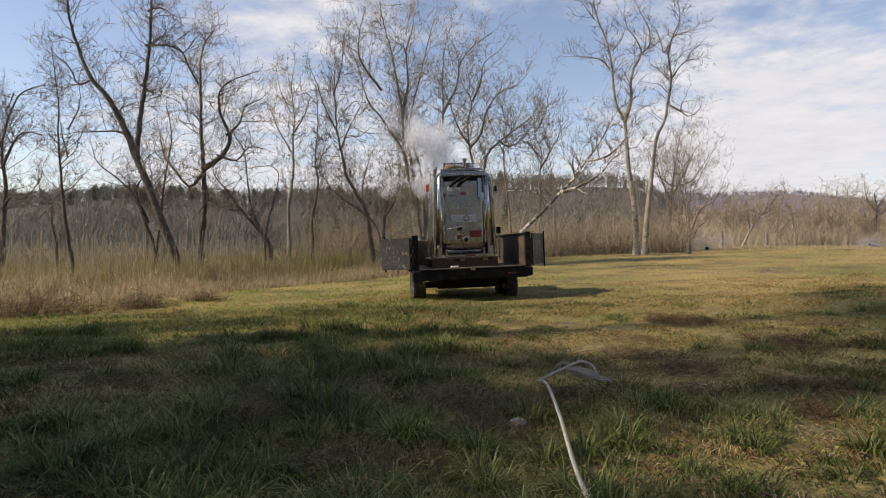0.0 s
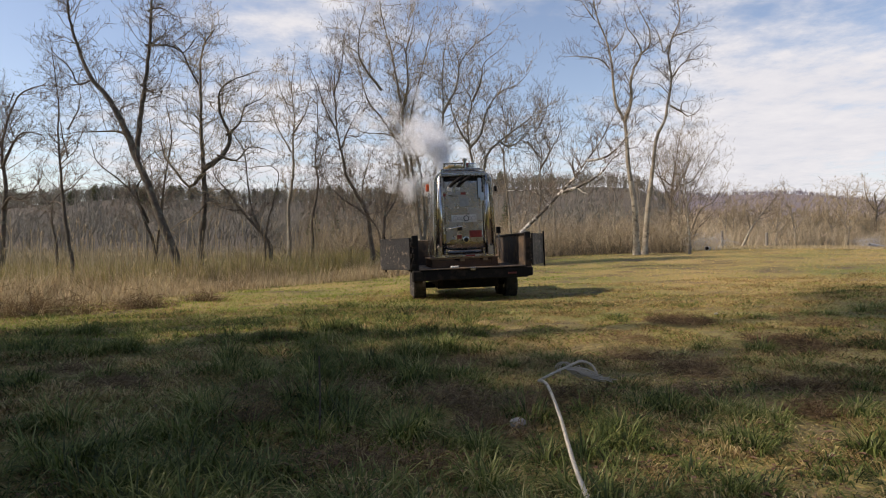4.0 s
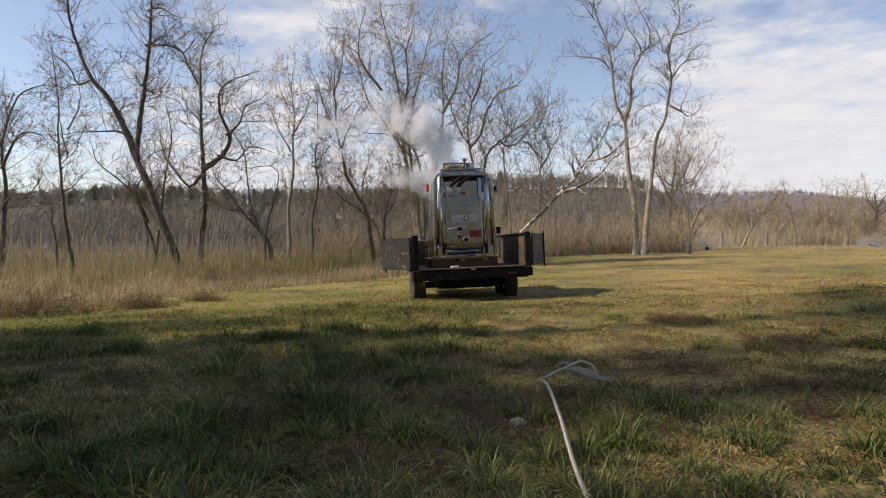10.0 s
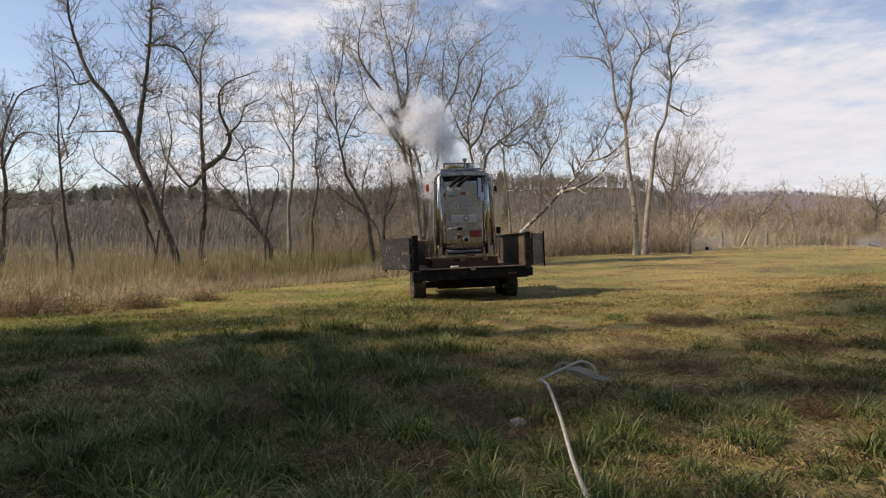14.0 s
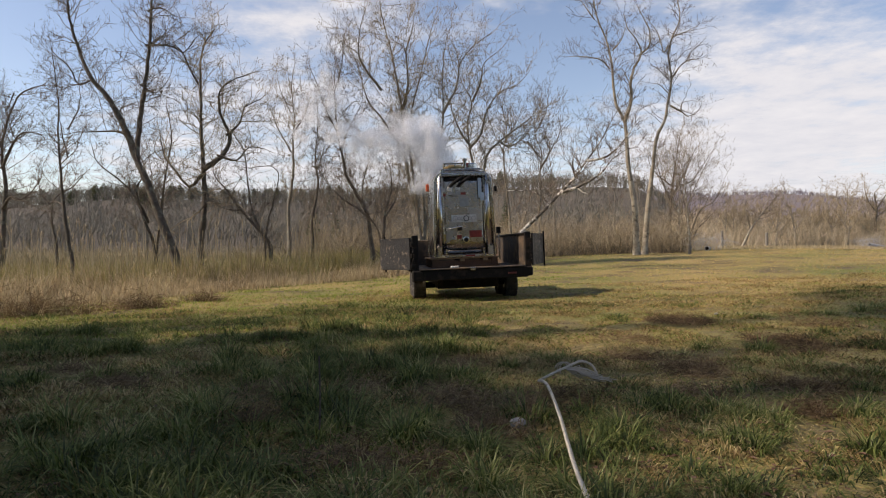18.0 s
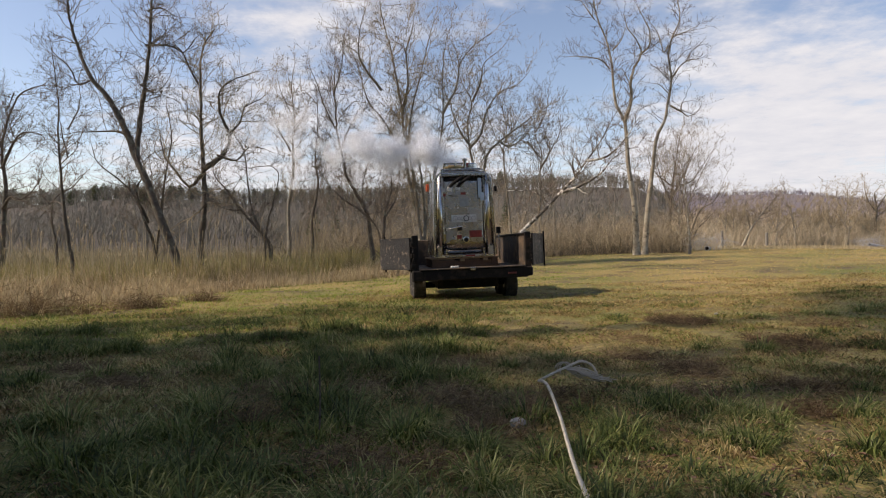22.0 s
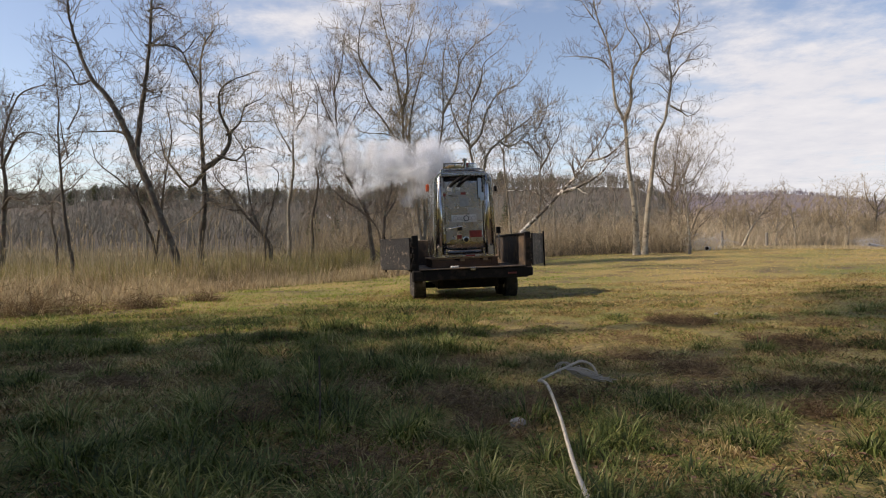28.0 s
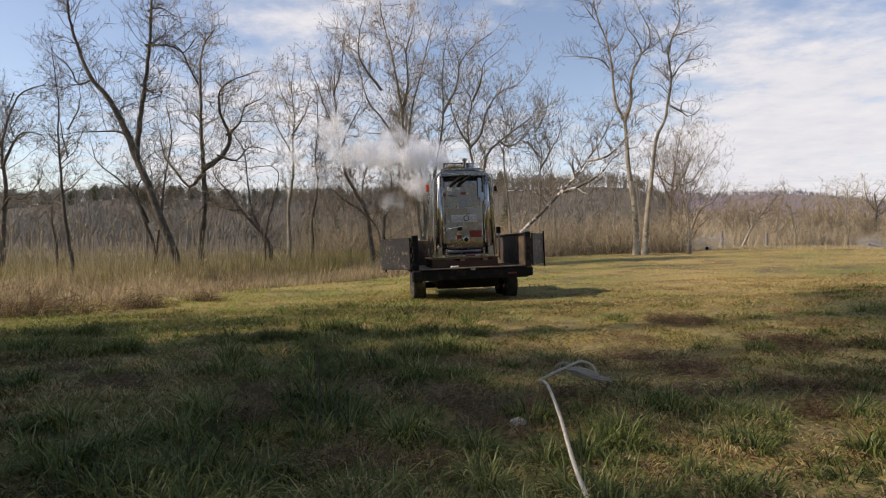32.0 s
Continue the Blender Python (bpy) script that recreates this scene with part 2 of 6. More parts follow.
def height(x, y):
    x, y = np.asarray(x, float), np.asarray(y, float)
    z = 0.035 * np.clip(x, -9, 14) * ease(0.5, 8, y)
    z = z + 0.25 * ease(10, 28, y) + 0.3 * ease(28, 66, y)
    bumps = sum(np.sin(k * (x * math.cos(a) + y * math.sin(a)) + p) / (1 + k) for a, p, k in WAVES)
    z = z - 0.05 * np.exp(-((x - 0.3) / 1.6) ** 2 - ((y - 10.2) / 1.8) ** 2)
    z = z + 0.022 * bumps * (1 - ease(20, 60, y) * 0.5)
    # tussocky hummocks in the near meadow, flat along the rope and under the trailer
    calm = 1 - np.exp(-((x - 0.52) / 0.4) ** 2) * (y < 4.6)
    lumps = np.sin(7.1 * x + 2.0 * np.sin(3.1 * y)) * np.sin(5.3 * y + 1.7 * np.sin(2.7 * x + 1)) + 0.6 * np.sin(12.7 * x - 3.1 * y + 2) * np.sin(9.7 * y + 2.3 * x)
    z = z + 0.022 * np.maximum(lumps, -0.5) * calm * (1 - ease(5.5, 8.0, y)) * (np.abs(x) < 9)
    side = x / np.maximum(y, 1.0)
    hill = 18.0 + 4.0 * ease(-0.3, 0.05, side) - 20.0 * ease(0.3, 0.44, side)
    z = z + (hill + 1.2 * np.sin(x * 0.045) + 0.8 * np.sin(x * 0.11 + 1)) * ease(95, 250, y)
    peak = 11.0 * np.exp(-((side - 0.49) / 0.17) ** 2) + 41.0 * ease(0.15, 0.42, side) + 1.6 * np.sin(x * 0.021) + 1.0 * np.sin(x * 0.05 + 2)
    z = z + peak * ease(380, 640, y)
    return z


def ground_z(x, y):
    return float(height(x, y))


def build_ground():
    n = 230
    u = np.linspace(-1, 1, n)
    xs = np.sinh(u * 6.6) / np.sinh(6.6) * 2400
    v = np.linspace(-0.62, 1, n)
    ys = 5 + np.sinh(v * 6.6) / np.sinh(6.6) * 2800
    X, Y = np.meshgrid(xs, ys)
    Z = height(X, Y)
    V = np.stack([X.ravel(), Y.ravel(), Z.ravel()], 1)
    i = np.arange(n - 1)
    A = (i[:, None] * n + i[None, :]).ravel()
    quads = np.stack([A, A + 1, A + n + 1, A + n], 1)
    m = surface("meadow_soil", (0.15, 0.16, 0.034), (0.38, 0.265, 0.11), 0.28, 0.95, bump=0.8, fine=14, wear=(0.1, 0.072, 0.042), wear_lo=0.5, wear_hi=0.66,
                wear_scale=0.9, coords="World", bump_far=0.05)
    # leaf-strewn forest floor beyond the fields
    nt = m.node_tree
    base = nt.nodes["Principled BSDF"].inputs["Base Color"]
    sep = nt.nodes.new("ShaderNodeSeparateXYZ")
    wire(nt, nt.nodes.new("ShaderNodeNewGeometry").outputs["Position"], sep.inputs[0])
    edge = nt.nodes.new("ShaderNodeMapRange")
    edge.inputs[1].default_value, edge.inputs[2].default_value = 76, 100
    wire(nt, sep.outputs[1], edge.inputs[0])
    wire(nt, mix_rgb(nt, edge.outputs[0], base.links[0].from_socket, (0.085, 0.074, 0.06)), base)
    # distance haze of the far hillside, put into its ground colour
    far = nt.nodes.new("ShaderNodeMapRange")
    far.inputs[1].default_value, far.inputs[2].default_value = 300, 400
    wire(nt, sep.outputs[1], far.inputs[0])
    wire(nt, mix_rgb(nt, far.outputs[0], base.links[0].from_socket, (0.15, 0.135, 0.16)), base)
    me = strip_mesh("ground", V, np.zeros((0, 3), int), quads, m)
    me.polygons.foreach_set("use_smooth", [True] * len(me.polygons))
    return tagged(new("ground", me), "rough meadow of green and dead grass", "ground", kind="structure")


build_ground()


# ---- sky: thin drifting cloud sheet far away ----
def cloud_sheet():
    R, verts, faces = 2300.0, [], []
    na, ne = 72, 36
    for j in range(ne + 1):
        e = radians(-1 + 56 * j / ne)
        for i in range(na + 1):
            a = radians(-72 + 144 * i / na)
            verts.append((R * math.sin(a) * math.cos(e), R * math.cos(a) * math.cos(e), R * math.sin(e)))
    for j in range(ne):
        for i in range(na):
            k = j * (na + 1) + i
            faces.append((k, k + 1, k + na + 2, k + na + 1))
    m = bpy.data.materials.new("thin_cloud")
    m.use_nodes = True
    nt = m.node_tree
    nt.nodes.remove(nt.nodes["Principled BSDF"])
    tc = nt.nodes.new("ShaderNodeTexCoord")
    sep = nt.nodes.new("ShaderNodeSeparateXYZ")
    wire(nt, tc.outputs["Object"], sep.inputs[0])

    def calc(op, a, b=0.0, c=0.0):
        n = nt.nodes.new("ShaderNodeMath")
        n.operation = op
        for s, val in zip(n.inputs, (a, b, c)):
            if hasattr(val, "is_linked"):
                wire(nt, val, s)
            else:
                s.default_value = val
        return n.outputs[0]

    # flat cloud deck seen at a slant: plane coordinates from the direction
    zz = calc("MAXIMUM", calc("DIVIDE", sep.outputs[2], R), 0.0)
    zp = calc("ADD", zz, 0.11)
    px, py = calc("DIVIDE", calc("DIVIDE", sep.outputs[0], R), zp), calc("DIVIDE", calc("DIVIDE", sep.outputs[1], R), zp)
    com = nt.nodes.new("ShaderNodeCombineXYZ")
    wire(nt, px, com.inputs[0]), wire(nt, py, com.inputs[1])
    big = noise_out(nt, com.outputs[0], 0.9, 5, 0.55, 0.3, 0.7)
    small = noise_out(nt, com.outputs[0], 4.2, 6, 0.62, 0.25, 0.75)
    # more cloud to the east and low down, a clear lane between
    az = calc("DIVIDE", sep.outputs[0], calc("MAXIMUM", sep.outputs[1], 1.0))
    east = nt.nodes.new("ShaderNodeMapRange")
    east.interpolation_type = "SMOOTHSTEP"
    east.inputs[1].default_value, east.inputs[2].default_value = 0.12, 0.42
    wire(nt, az, east.inputs[0])
    low = nt.nodes.new("ShaderNodeMapRange")
    low.interpolation_type = "SMOOTHSTEP"
    low.inputs[1].default_value, low.inputs[2].default_value = 0.30, 0.06
    wire(nt, zz, low.inputs[0])
    west = nt.nodes.new("ShaderNodeMapRange")
    west.interpolation_type = "SMOOTHSTEP"
    west.inputs[1].default_value, west.inputs[2].default_value = -0.3, -0.65
    wire(nt, az, west.inputs[0])
    cover = calc("ADD", calc("MULTIPLY", east.outputs[0], 0.22), calc("MULTIPLY", low.outputs[0], 0.3))
    cover = calc("SUBTRACT", cover, calc("MULTIPLY", west.outputs[0], 0.25))
    def spot(a0, aw, z0, zw):
        u, v = calc("DIVIDE", calc("SUBTRACT", az, a0), aw), calc("DIVIDE", calc("SUBTRACT", zz, z0), zw)
        return calc("POWER", 2.718, calc("MULTIPLY", calc("ADD", calc("MULTIPLY", u, u), calc("MULTIPLY", v, v)), -1.0))

    cover = calc("ADD", cover, calc("MULTIPLY", spot(-0.27, 0.15, 0.36, 0.14), 0.34))
    cover = calc("SUBTRACT", cover, calc("MULTIPLY", spot(0.15, 0.11, 0.25, 0.1), 0.3))
    cover = calc("ADD", cover, calc("MULTIPLY", spot(0.25, 0.12, 0.4, 0.06), 0.25))
    body = calc("ADD", calc("MULTIPLY", big, 0.5), calc("MULTIPLY", small, 0.5))
    dens = nt.nodes.new("ShaderNodeMapRange")
    dens.interpolation_type = "SMOOTHSTEP"
    dens.inputs[1].default_value, dens.inputs[2].default_value, dens.inputs[4].default_value = 0.4, 0.93, 0.96
    wire(nt, calc("ADD", body, cover), dens.inputs[0])
    emit = nt.nodes.new("ShaderNodeEmission")
    wire(nt, mix_rgb(nt, small, (0.66, 0.73, 0.82), (0.82, 0.88, 0.93)), emit.inputs[0])
    emit.inputs[1].default_value = 0.9
    clear = nt.nodes.new("ShaderNodeBsdfTransparent")
    mx = nt.nodes.new("ShaderNodeMixShader")
    wire(nt, dens.outputs[0], mx.inputs[0])
    wire(nt, clear.outputs[0], mx.inputs[1]), wire(nt, emit.outputs[0], mx.inputs[2])
    wire(nt, mx.outputs[0], nt.nodes["Material Output"].inputs[0])
    return tagged(new("backdrop_clouds", raw_mesh("backdrop_clouds", verts, faces, m)), "thin white cloud drifting over blue sky", "sky", kind="structure")


clouds = cloud_sheet()

# ---- bare trees ----
def sprout(tw, p, way, length, r, depth, rnd, up=0.12):
    """A crooked branch from p along way, with side twigs that fork again."""
    n = 6 if depth > 1 else 3 if depth else 2
    pts, q, d = [p.copy()], p.copy(), way.normalized()
    for i in range(n):
        d = (d + Vector((rnd.gauss(0, 0.28), rnd.gauss(0, 0.28), rnd.gauss(0, 0.24) + up * 0.35))).normalized()
        q = q + d * (length / n)
        pts.append(q.copy())
    if depth:
        tw.add(pts, [r * (1 - 0.7 * i / n) for i in range(n + 1)], 3)
        for k in range(8 if depth > 1 else 5):
            i = rnd.randint(1, n) if k else n
            t = (pts[i] - pts[i - 1]).normalized()
            off = Vector((rnd.gauss(0, 1), rnd.gauss(0, 1), rnd.gauss(0, 0.9) + 0.15)).normalized()
            sprout(tw, pts[i], t * 0.75 + off * 0.85, length * rnd.uniform(0.22, 0.48) * (1.0 if depth > 1 else 1.5), r * 0.5, depth - 1, rnd, up)
    else:
        k = len(tw.v)
        s = Vector((rnd.gauss(0, 1), rnd.gauss(0, 1), 0.3)).normalized() * max(r, 0.0042 * tw.far)
        tw.v += [p - s, p + s, pts[1] + s * 0.8, pts[1] - s * 0.8, pts[2]]
        tw.f += [(k, k + 1, k + 2, k + 3), (k + 3, k + 2, k + 4)]


def bare_tree(kind, label, x, y, z, limbs, density, reach, bark=None, depth=2):
    """A leafless tree on its base: trunk, limbs and twigs. limbs: points (x, z) from the base, radius below and above."""
    rnd = random.Random(int(abs(x) * 100 + y * 10))
    # many-stemmed and slim trees take lighter bark, their sunlit tone in its colour
    bark = bark or (M_LICHEN_BARK if "lichen" in label or "small pale" in label or "many-stemmed" in label or "slim" in label else M_PALE_BARK if "pale" in label else M_BARK)
    twig = M_TWIG_SUNLIT if "many-stemmed" in label or "rounded" in label or "pinkish" in label or "tan" in label else M_TWIG
    g = ground_z(x, y)
    top = tagged(new(kind), label, "tree", "bare trees")
    top.location = (x, y, g)
    lift = z - g
    twigs = Tubes()
    twigs.far = max(1.0, y / 24)
    first = True
    for pts, r0, r1 in limbs:
        off = 0.0
        line = []
        for i, (a, b) in enumerate(pts):
            if i:
                off += rnd.gauss(0, 0.16) * (1 if not first else 0.6)
            line.append((a, off, b + lift))
        if first or abs(pts[0][1]) < 0.35:
            line[0] = (line[0][0], line[0][1], max(0.02, line[0][2]))
            line.insert(0, (line[0][0], line[0][1], -0.12))
        P = smooth_line(line, 0.14 if y < 40 else 0.5)
        n = len(P)
        R = [r1 + (r0 - r1) * (1 - i / (n - 1)) ** 1.4 for i in range(n)]
        if line[0][2] < 0:
            for i in range(min(4, n)):
                R[i] *= 1.35 - 0.09 * i
        tb = Tubes()
        for i in range(1, n - 1):
            P[i] = P[i] + Vector((rnd.gauss(0, 0.006), rnd.gauss(0, 0.006), rnd.gauss(0, 0.004)))
        tb.add(P, R, 9 if r0 > 0.06 else 6, 0.12 if r0 > 0.1 else 0.2, rnd)
        ob = new("trunk" if first else "limb", tb.mesh("trunk" if first else "limb", bark))
        ob.parent = top
        total = sum((b - a).length for a, b in zip(P, P[1:]))
        count = int(total * density * (1.5 if y < 30 else 1.0))
        for k in range(count):
            f = 0.28 + 0.72 * rnd.random() ** 0.8 if first else 0.1 + 0.9 * rnd.random()
            i = max(1, min(n - 1, int(f * (n - 1))))
            t = (P[i] - P[i - 1]).normalized()
            a = rnd.uniform(0, 2 * math.pi)
            away = Vector((math.cos(a), math.sin(a), rnd.uniform(-0.1, 0.7)))
            ln = reach * rnd.uniform(0.6, 1.7) * (1.2 - 0.45 * f)
            sprout(twigs, P[i], t * 0.5 + away * 0.8, ln, min(R[i] * 0.5, 0.0125 * twigs.far), depth, rnd)
        sprout(twigs, P[-1], P[-1] - P[-2], reach, r1 * 0.8, depth, rnd)
        first = False
    ob = new("crown", twigs.mesh("crown", twig, False))
    ob.parent = top
    return top


bare_tree("bare_tree", "dark leaning bare tree with forked trunk, in tall dry grass", -7.17, 17.00, 0.43, [
    ([(0.00, 0.00), (-0.33, 1.02), (-0.76, 2.19), (-1.05, 2.69), (-1.18, 3.22), (-1.12, 3.90), (-0.96, 4.74), (-0.82, 5.88), (-0.76, 6.71), (-0.76, 7.62)], 0.135, 0.03),
    ([(-1.05, 2.72), (-1.37, 3.49), (-1.78, 4.31), (-2.23, 4.89), (-2.54, 5.50), (-2.69, 6.41), (-2.67, 7.47)], 0.1, 0.02),
    ([(-1.18, 3.29), (-1.62, 3.49), (-2.08, 3.49), (-2.52, 3.43)], 0.045, 0.012),
    ([(-0.82, 5.80), (-0.33, 5.92), (0.05, 5.72), (0.35, 6.10)], 0.035, 0.012),
    ([(-2.23, 4.89), (-2.61, 4.74), (-2.84, 5.19), (-3.22, 5.57)], 0.03, 0.01),
    ([(-0.76, 6.71), (-0.41, 6.79), (-0.03, 6.56)], 0.03, 0.01),
    ([(-0.96, 4.74), (-0.56, 4.51), (-0.26, 4.89)], 0.03, 0.01),
], 4.6, 0.9)
bare_tree("bare_tree", "dark multi-limbed bare tree standing in brush", -6.90, 18.00, 0.83, [
    ([(0.00, 0.00), (0.11, 1.06), (0.05, 2.19), (0.02, 3.15), (-0.03, 4.28), (-0.08, 4.92), (0.02, 5.72), (0.27, 6.29)], 0.11, 0.02),
    ([(0.08, 2.19), (0.48, 2.59), (0.72, 3.15), (0.53, 3.79), (0.59, 4.36), (0.88, 4.68), (1.37, 4.92)], 0.085, 0.015),
    ([(0.05, 2.03), (-0.32, 1.70), (-0.72, 2.11), (-1.13, 2.59), (-1.29, 3.31)], 0.05, 0.012),
    ([(0.72, 3.15), (1.13, 3.55), (1.24, 3.95), (1.69, 4.20)], 0.04, 0.012),
    ([(0.48, 2.59), (1.04, 2.43), (1.37, 2.80), (1.85, 2.75)], 0.04, 0.01),
    ([(-0.05, 4.60), (-0.32, 5.08), (-0.53, 5.56), (-0.88, 5.72)], 0.035, 0.01),
    ([(0.11, 1.70), (0.27, 1.35), (0.11, 0.98)], 0.05, 0.03),
], 4.6, 1.0)
bare_tree("bare_tree", "slender brown sapling with upswept twigs", -8.79, 15.00, 0.36, [
    ([(0.00, 0.00), (-0.08, 0.94), (-0.12, 1.88), (-0.11, 2.95), (-0.09, 3.75), (-0.08, 4.55), (-0.11, 5.02)], 0.06, 0.008),
    ([(-0.11, 2.55), (-0.31, 3.35), (-0.40, 4.02)], 0.02, 0.006),
    ([(-0.11, 3.22), (0.16, 3.75), (0.29, 4.29)], 0.018, 0.006),
], 4.5, 0.7)
bare_tree("bare_tree", "gnarled dark bare tree with wide spreading limbs", -13.24, 19.00, 0.77, [
    ([(0.00, 0.00), (-0.03, 1.02), (0.02, 1.87), (-0.07, 3.05), (0.10, 4.07), (0.36, 4.67), (0.70, 4.92)], 0.11, 0.02),
    ([(0.00, 1.19), (0.36, 1.53), (0.78, 1.44), (1.12, 1.61), (1.54, 2.04)], 0.05, 0.012),
    ([(-0.02, 2.38), (0.27, 3.14), (0.53, 3.48), (0.95, 3.48), (1.29, 3.31)], 0.05, 0.012),
    ([(-0.03, 3.05), (-0.41, 3.73), (-0.58, 4.41)], 0.05, 0.015),
    ([(0.36, 4.67), (0.19, 4.24), (0.44, 3.90)], 0.02, 0.008),
], 4.8, 0.9)
bare_tree("bare_tree", "thin crooked young tree trunk", -12.22, 20.00, 0.84, [
    ([(0.00, 0.00), (-0.14, 0.64), (-0.21, 1.32), (0.00, 1.63), (0.45, 1.89), (0.89, 2.25)], 0.06, 0.01),
    ([(-0.21, 1.32), (-0.54, 1.71), (-0.71, 2.25)], 0.03, 0.008),
], 3.0, 0.6)
bare_tree("bare_tree", "group of thin leaning bare trunks in brush", -9.09, 20.00, 0.68, [
    ([(0.00, 0.00), (-0.23, 0.89), (-0.63, 1.70), (-1.07, 2.23), (-1.70, 2.77), (-1.96, 3.27)], 0.075, 0.012),
    ([(0.05, 0.09), (0.16, 0.89), (-0.05, 1.34)], 0.06, 0.03),
    ([(-0.23, 0.89), (-0.45, 1.88), (-0.36, 2.59), (-0.63, 3.48)], 0.045, 0.01),
    ([(0.16, 0.89), (0.27, 1.88), (0.45, 2.77), (0.63, 3.66), (0.45, 4.55)], 0.05, 0.01),
], 3.2, 0.8)
bare_tree("bare_tree", "dark trunk leaning far over dry grass", -4.92, 18.00, 0.83, [
    ([(0.00, 0.00), (-0.37, 0.50), (-0.85, 1.03), (-1.29, 1.62), (-1.66, 2.03), (-1.70, 2.51)], 0.075, 0.012),
    ([(-0.29, 0.42), (-0.61, 1.22), (-0.74, 2.03), (-0.85, 2.75), (-1.17, 3.31)], 0.035, 0.01),
    ([(-0.85, 1.03), (-1.25, 1.06), (-1.58, 1.22)], 0.03, 0.01),
    ([(-0.13, 0.18), (0.00, 0.82), (0.19, 1.54), (0.31, 2.03), (0.03, 2.27), (-0.29, 2.19)], 0.04, 0.01),
], 3.0, 0.8)
bare_tree("bare_tree", "slim dark tree with rounded twiggy crown", -5.34, 22.00, 1.06, [
    ([(0.00, 0.00), (-0.04, 1.08), (0.10, 2.46), (0.06, 3.44), (0.06, 4.42), (-0.04, 5.40), (0.00, 5.99)], 0.085, 0.012),
    ([(0.08, 3.05), (-0.43, 3.93), (-0.63, 4.62)], 0.035, 0.01),
    ([(0.08, 3.63), (0.55, 4.32), (0.79, 5.01)], 0.035, 0.01),
    ([(0.06, 4.42), (-0.28, 5.11), (-0.43, 5.60)], 0.02, 0.008),
], 4.6, 0.8)
bare_tree("bare_tree", "slender dark tree with thin side twigs", -4.54, 22.00, 1.06, [
    ([(0.00, 0.00), (0.00, 0.79), (0.20, 1.87), (0.10, 2.85), (0.18, 4.03), (0.14, 5.01)], 0.07, 0.012),
    ([(0.18, 2.46), (0.43, 3.44), (0.53, 4.03)], 0.02, 0.008),
], 3.8, 0.6)
bare_tree("bare_tree", "dark leaning tree with long curved stem", -2.07, 19.00, 0.29, [
    ([(0.00, 0.00), (-0.12, 0.81), (-0.20, 1.49), (-0.51, 2.09), (-0.85, 2.68), (-0.98, 3.36), (-1.15, 4.04), (-1.22, 5.06), (-1.26, 5.91)], 0.085, 0.012),
    ([(-0.20, 1.41), (-0.46, 1.66), (-0.88, 1.92), (-1.22, 2.26), (-1.48, 2.68)], 0.04, 0.01),
    ([(-0.98, 3.50), (-0.71, 4.21), (-0.37, 4.89)], 0.03, 0.01),
    ([(-1.15, 4.04), (-1.56, 4.89), (-1.73, 5.40), (-1.99, 6.07)], 0.03, 0.008),
    ([(-1.22, 5.06), (-0.97, 5.91), (-0.88, 6.75)], 0.03, 0.008),
], 4.2, 0.8)
bare_tree("bare_tree", "dark thin twin trunk behind the trailer", -1.74, 18.00, 0.28, [
    ([(0.00, 0.00), (0.06, 0.80), (0.10, 1.53), (0.26, 2.17), (0.23, 2.73)], 0.07, 0.012),
    ([(0.00, 0.16), (-0.06, 0.96), (-0.42, 1.53), (-0.50, 2.09), (-0.34, 2.73)], 0.05, 0.012),
    ([(0.10, 1.37), (0.39, 1.93), (0.47, 2.41)], 0.03, 0.01),
], 4.6, 0.7)
bare_tree("bare_tree", "tall many-stemmed bare tree with ascending limbs", -0.70, 20.00, 0.50, [
    ([(0.00, 0.00), (-0.05, 0.98), (-0.30, 2.14), (-0.52, 3.30), (-0.59, 4.55), (-0.77, 5.63), (-0.98, 6.70), (-1.25, 7.68), (-1.34, 8.48)], 0.085, 0.015),
    ([(0.09, 0.00), (0.13, 0.98), (0.05, 2.23), (-0.18, 3.30), (-0.98, 3.84), (-1.88, 3.93), (-2.59, 4.55)], 0.06, 0.01),
    ([(-0.05, 0.98), (-0.18, 2.23), (-0.36, 3.45), (-0.30, 4.64), (0.00, 5.81), (0.27, 6.88), (0.48, 7.59)], 0.065, 0.01),
    ([(0.09, 0.63), (0.30, 1.88), (0.54, 3.22), (0.71, 4.55), (0.68, 5.81), (0.80, 6.88), (0.98, 7.41)], 0.07, 0.01),
    ([(-0.52, 3.30), (-1.16, 4.29), (-1.70, 5.00), (-1.96, 5.98), (-2.32, 6.70)], 0.05, 0.01),
    ([(-0.59, 4.55), (-0.41, 5.45), (-0.45, 6.43), (-0.23, 7.23), (-0.30, 7.95)], 0.05, 0.01),
    ([(0.71, 4.55), (1.13, 5.45), (1.25, 6.16), (1.70, 6.70), (2.23, 6.97)], 0.05, 0.01),
    ([(-1.25, 5.27), (-1.88, 6.16), (-1.88, 7.06), (-1.70, 7.77)], 0.05, 0.01),
], 5.2, 1.0)
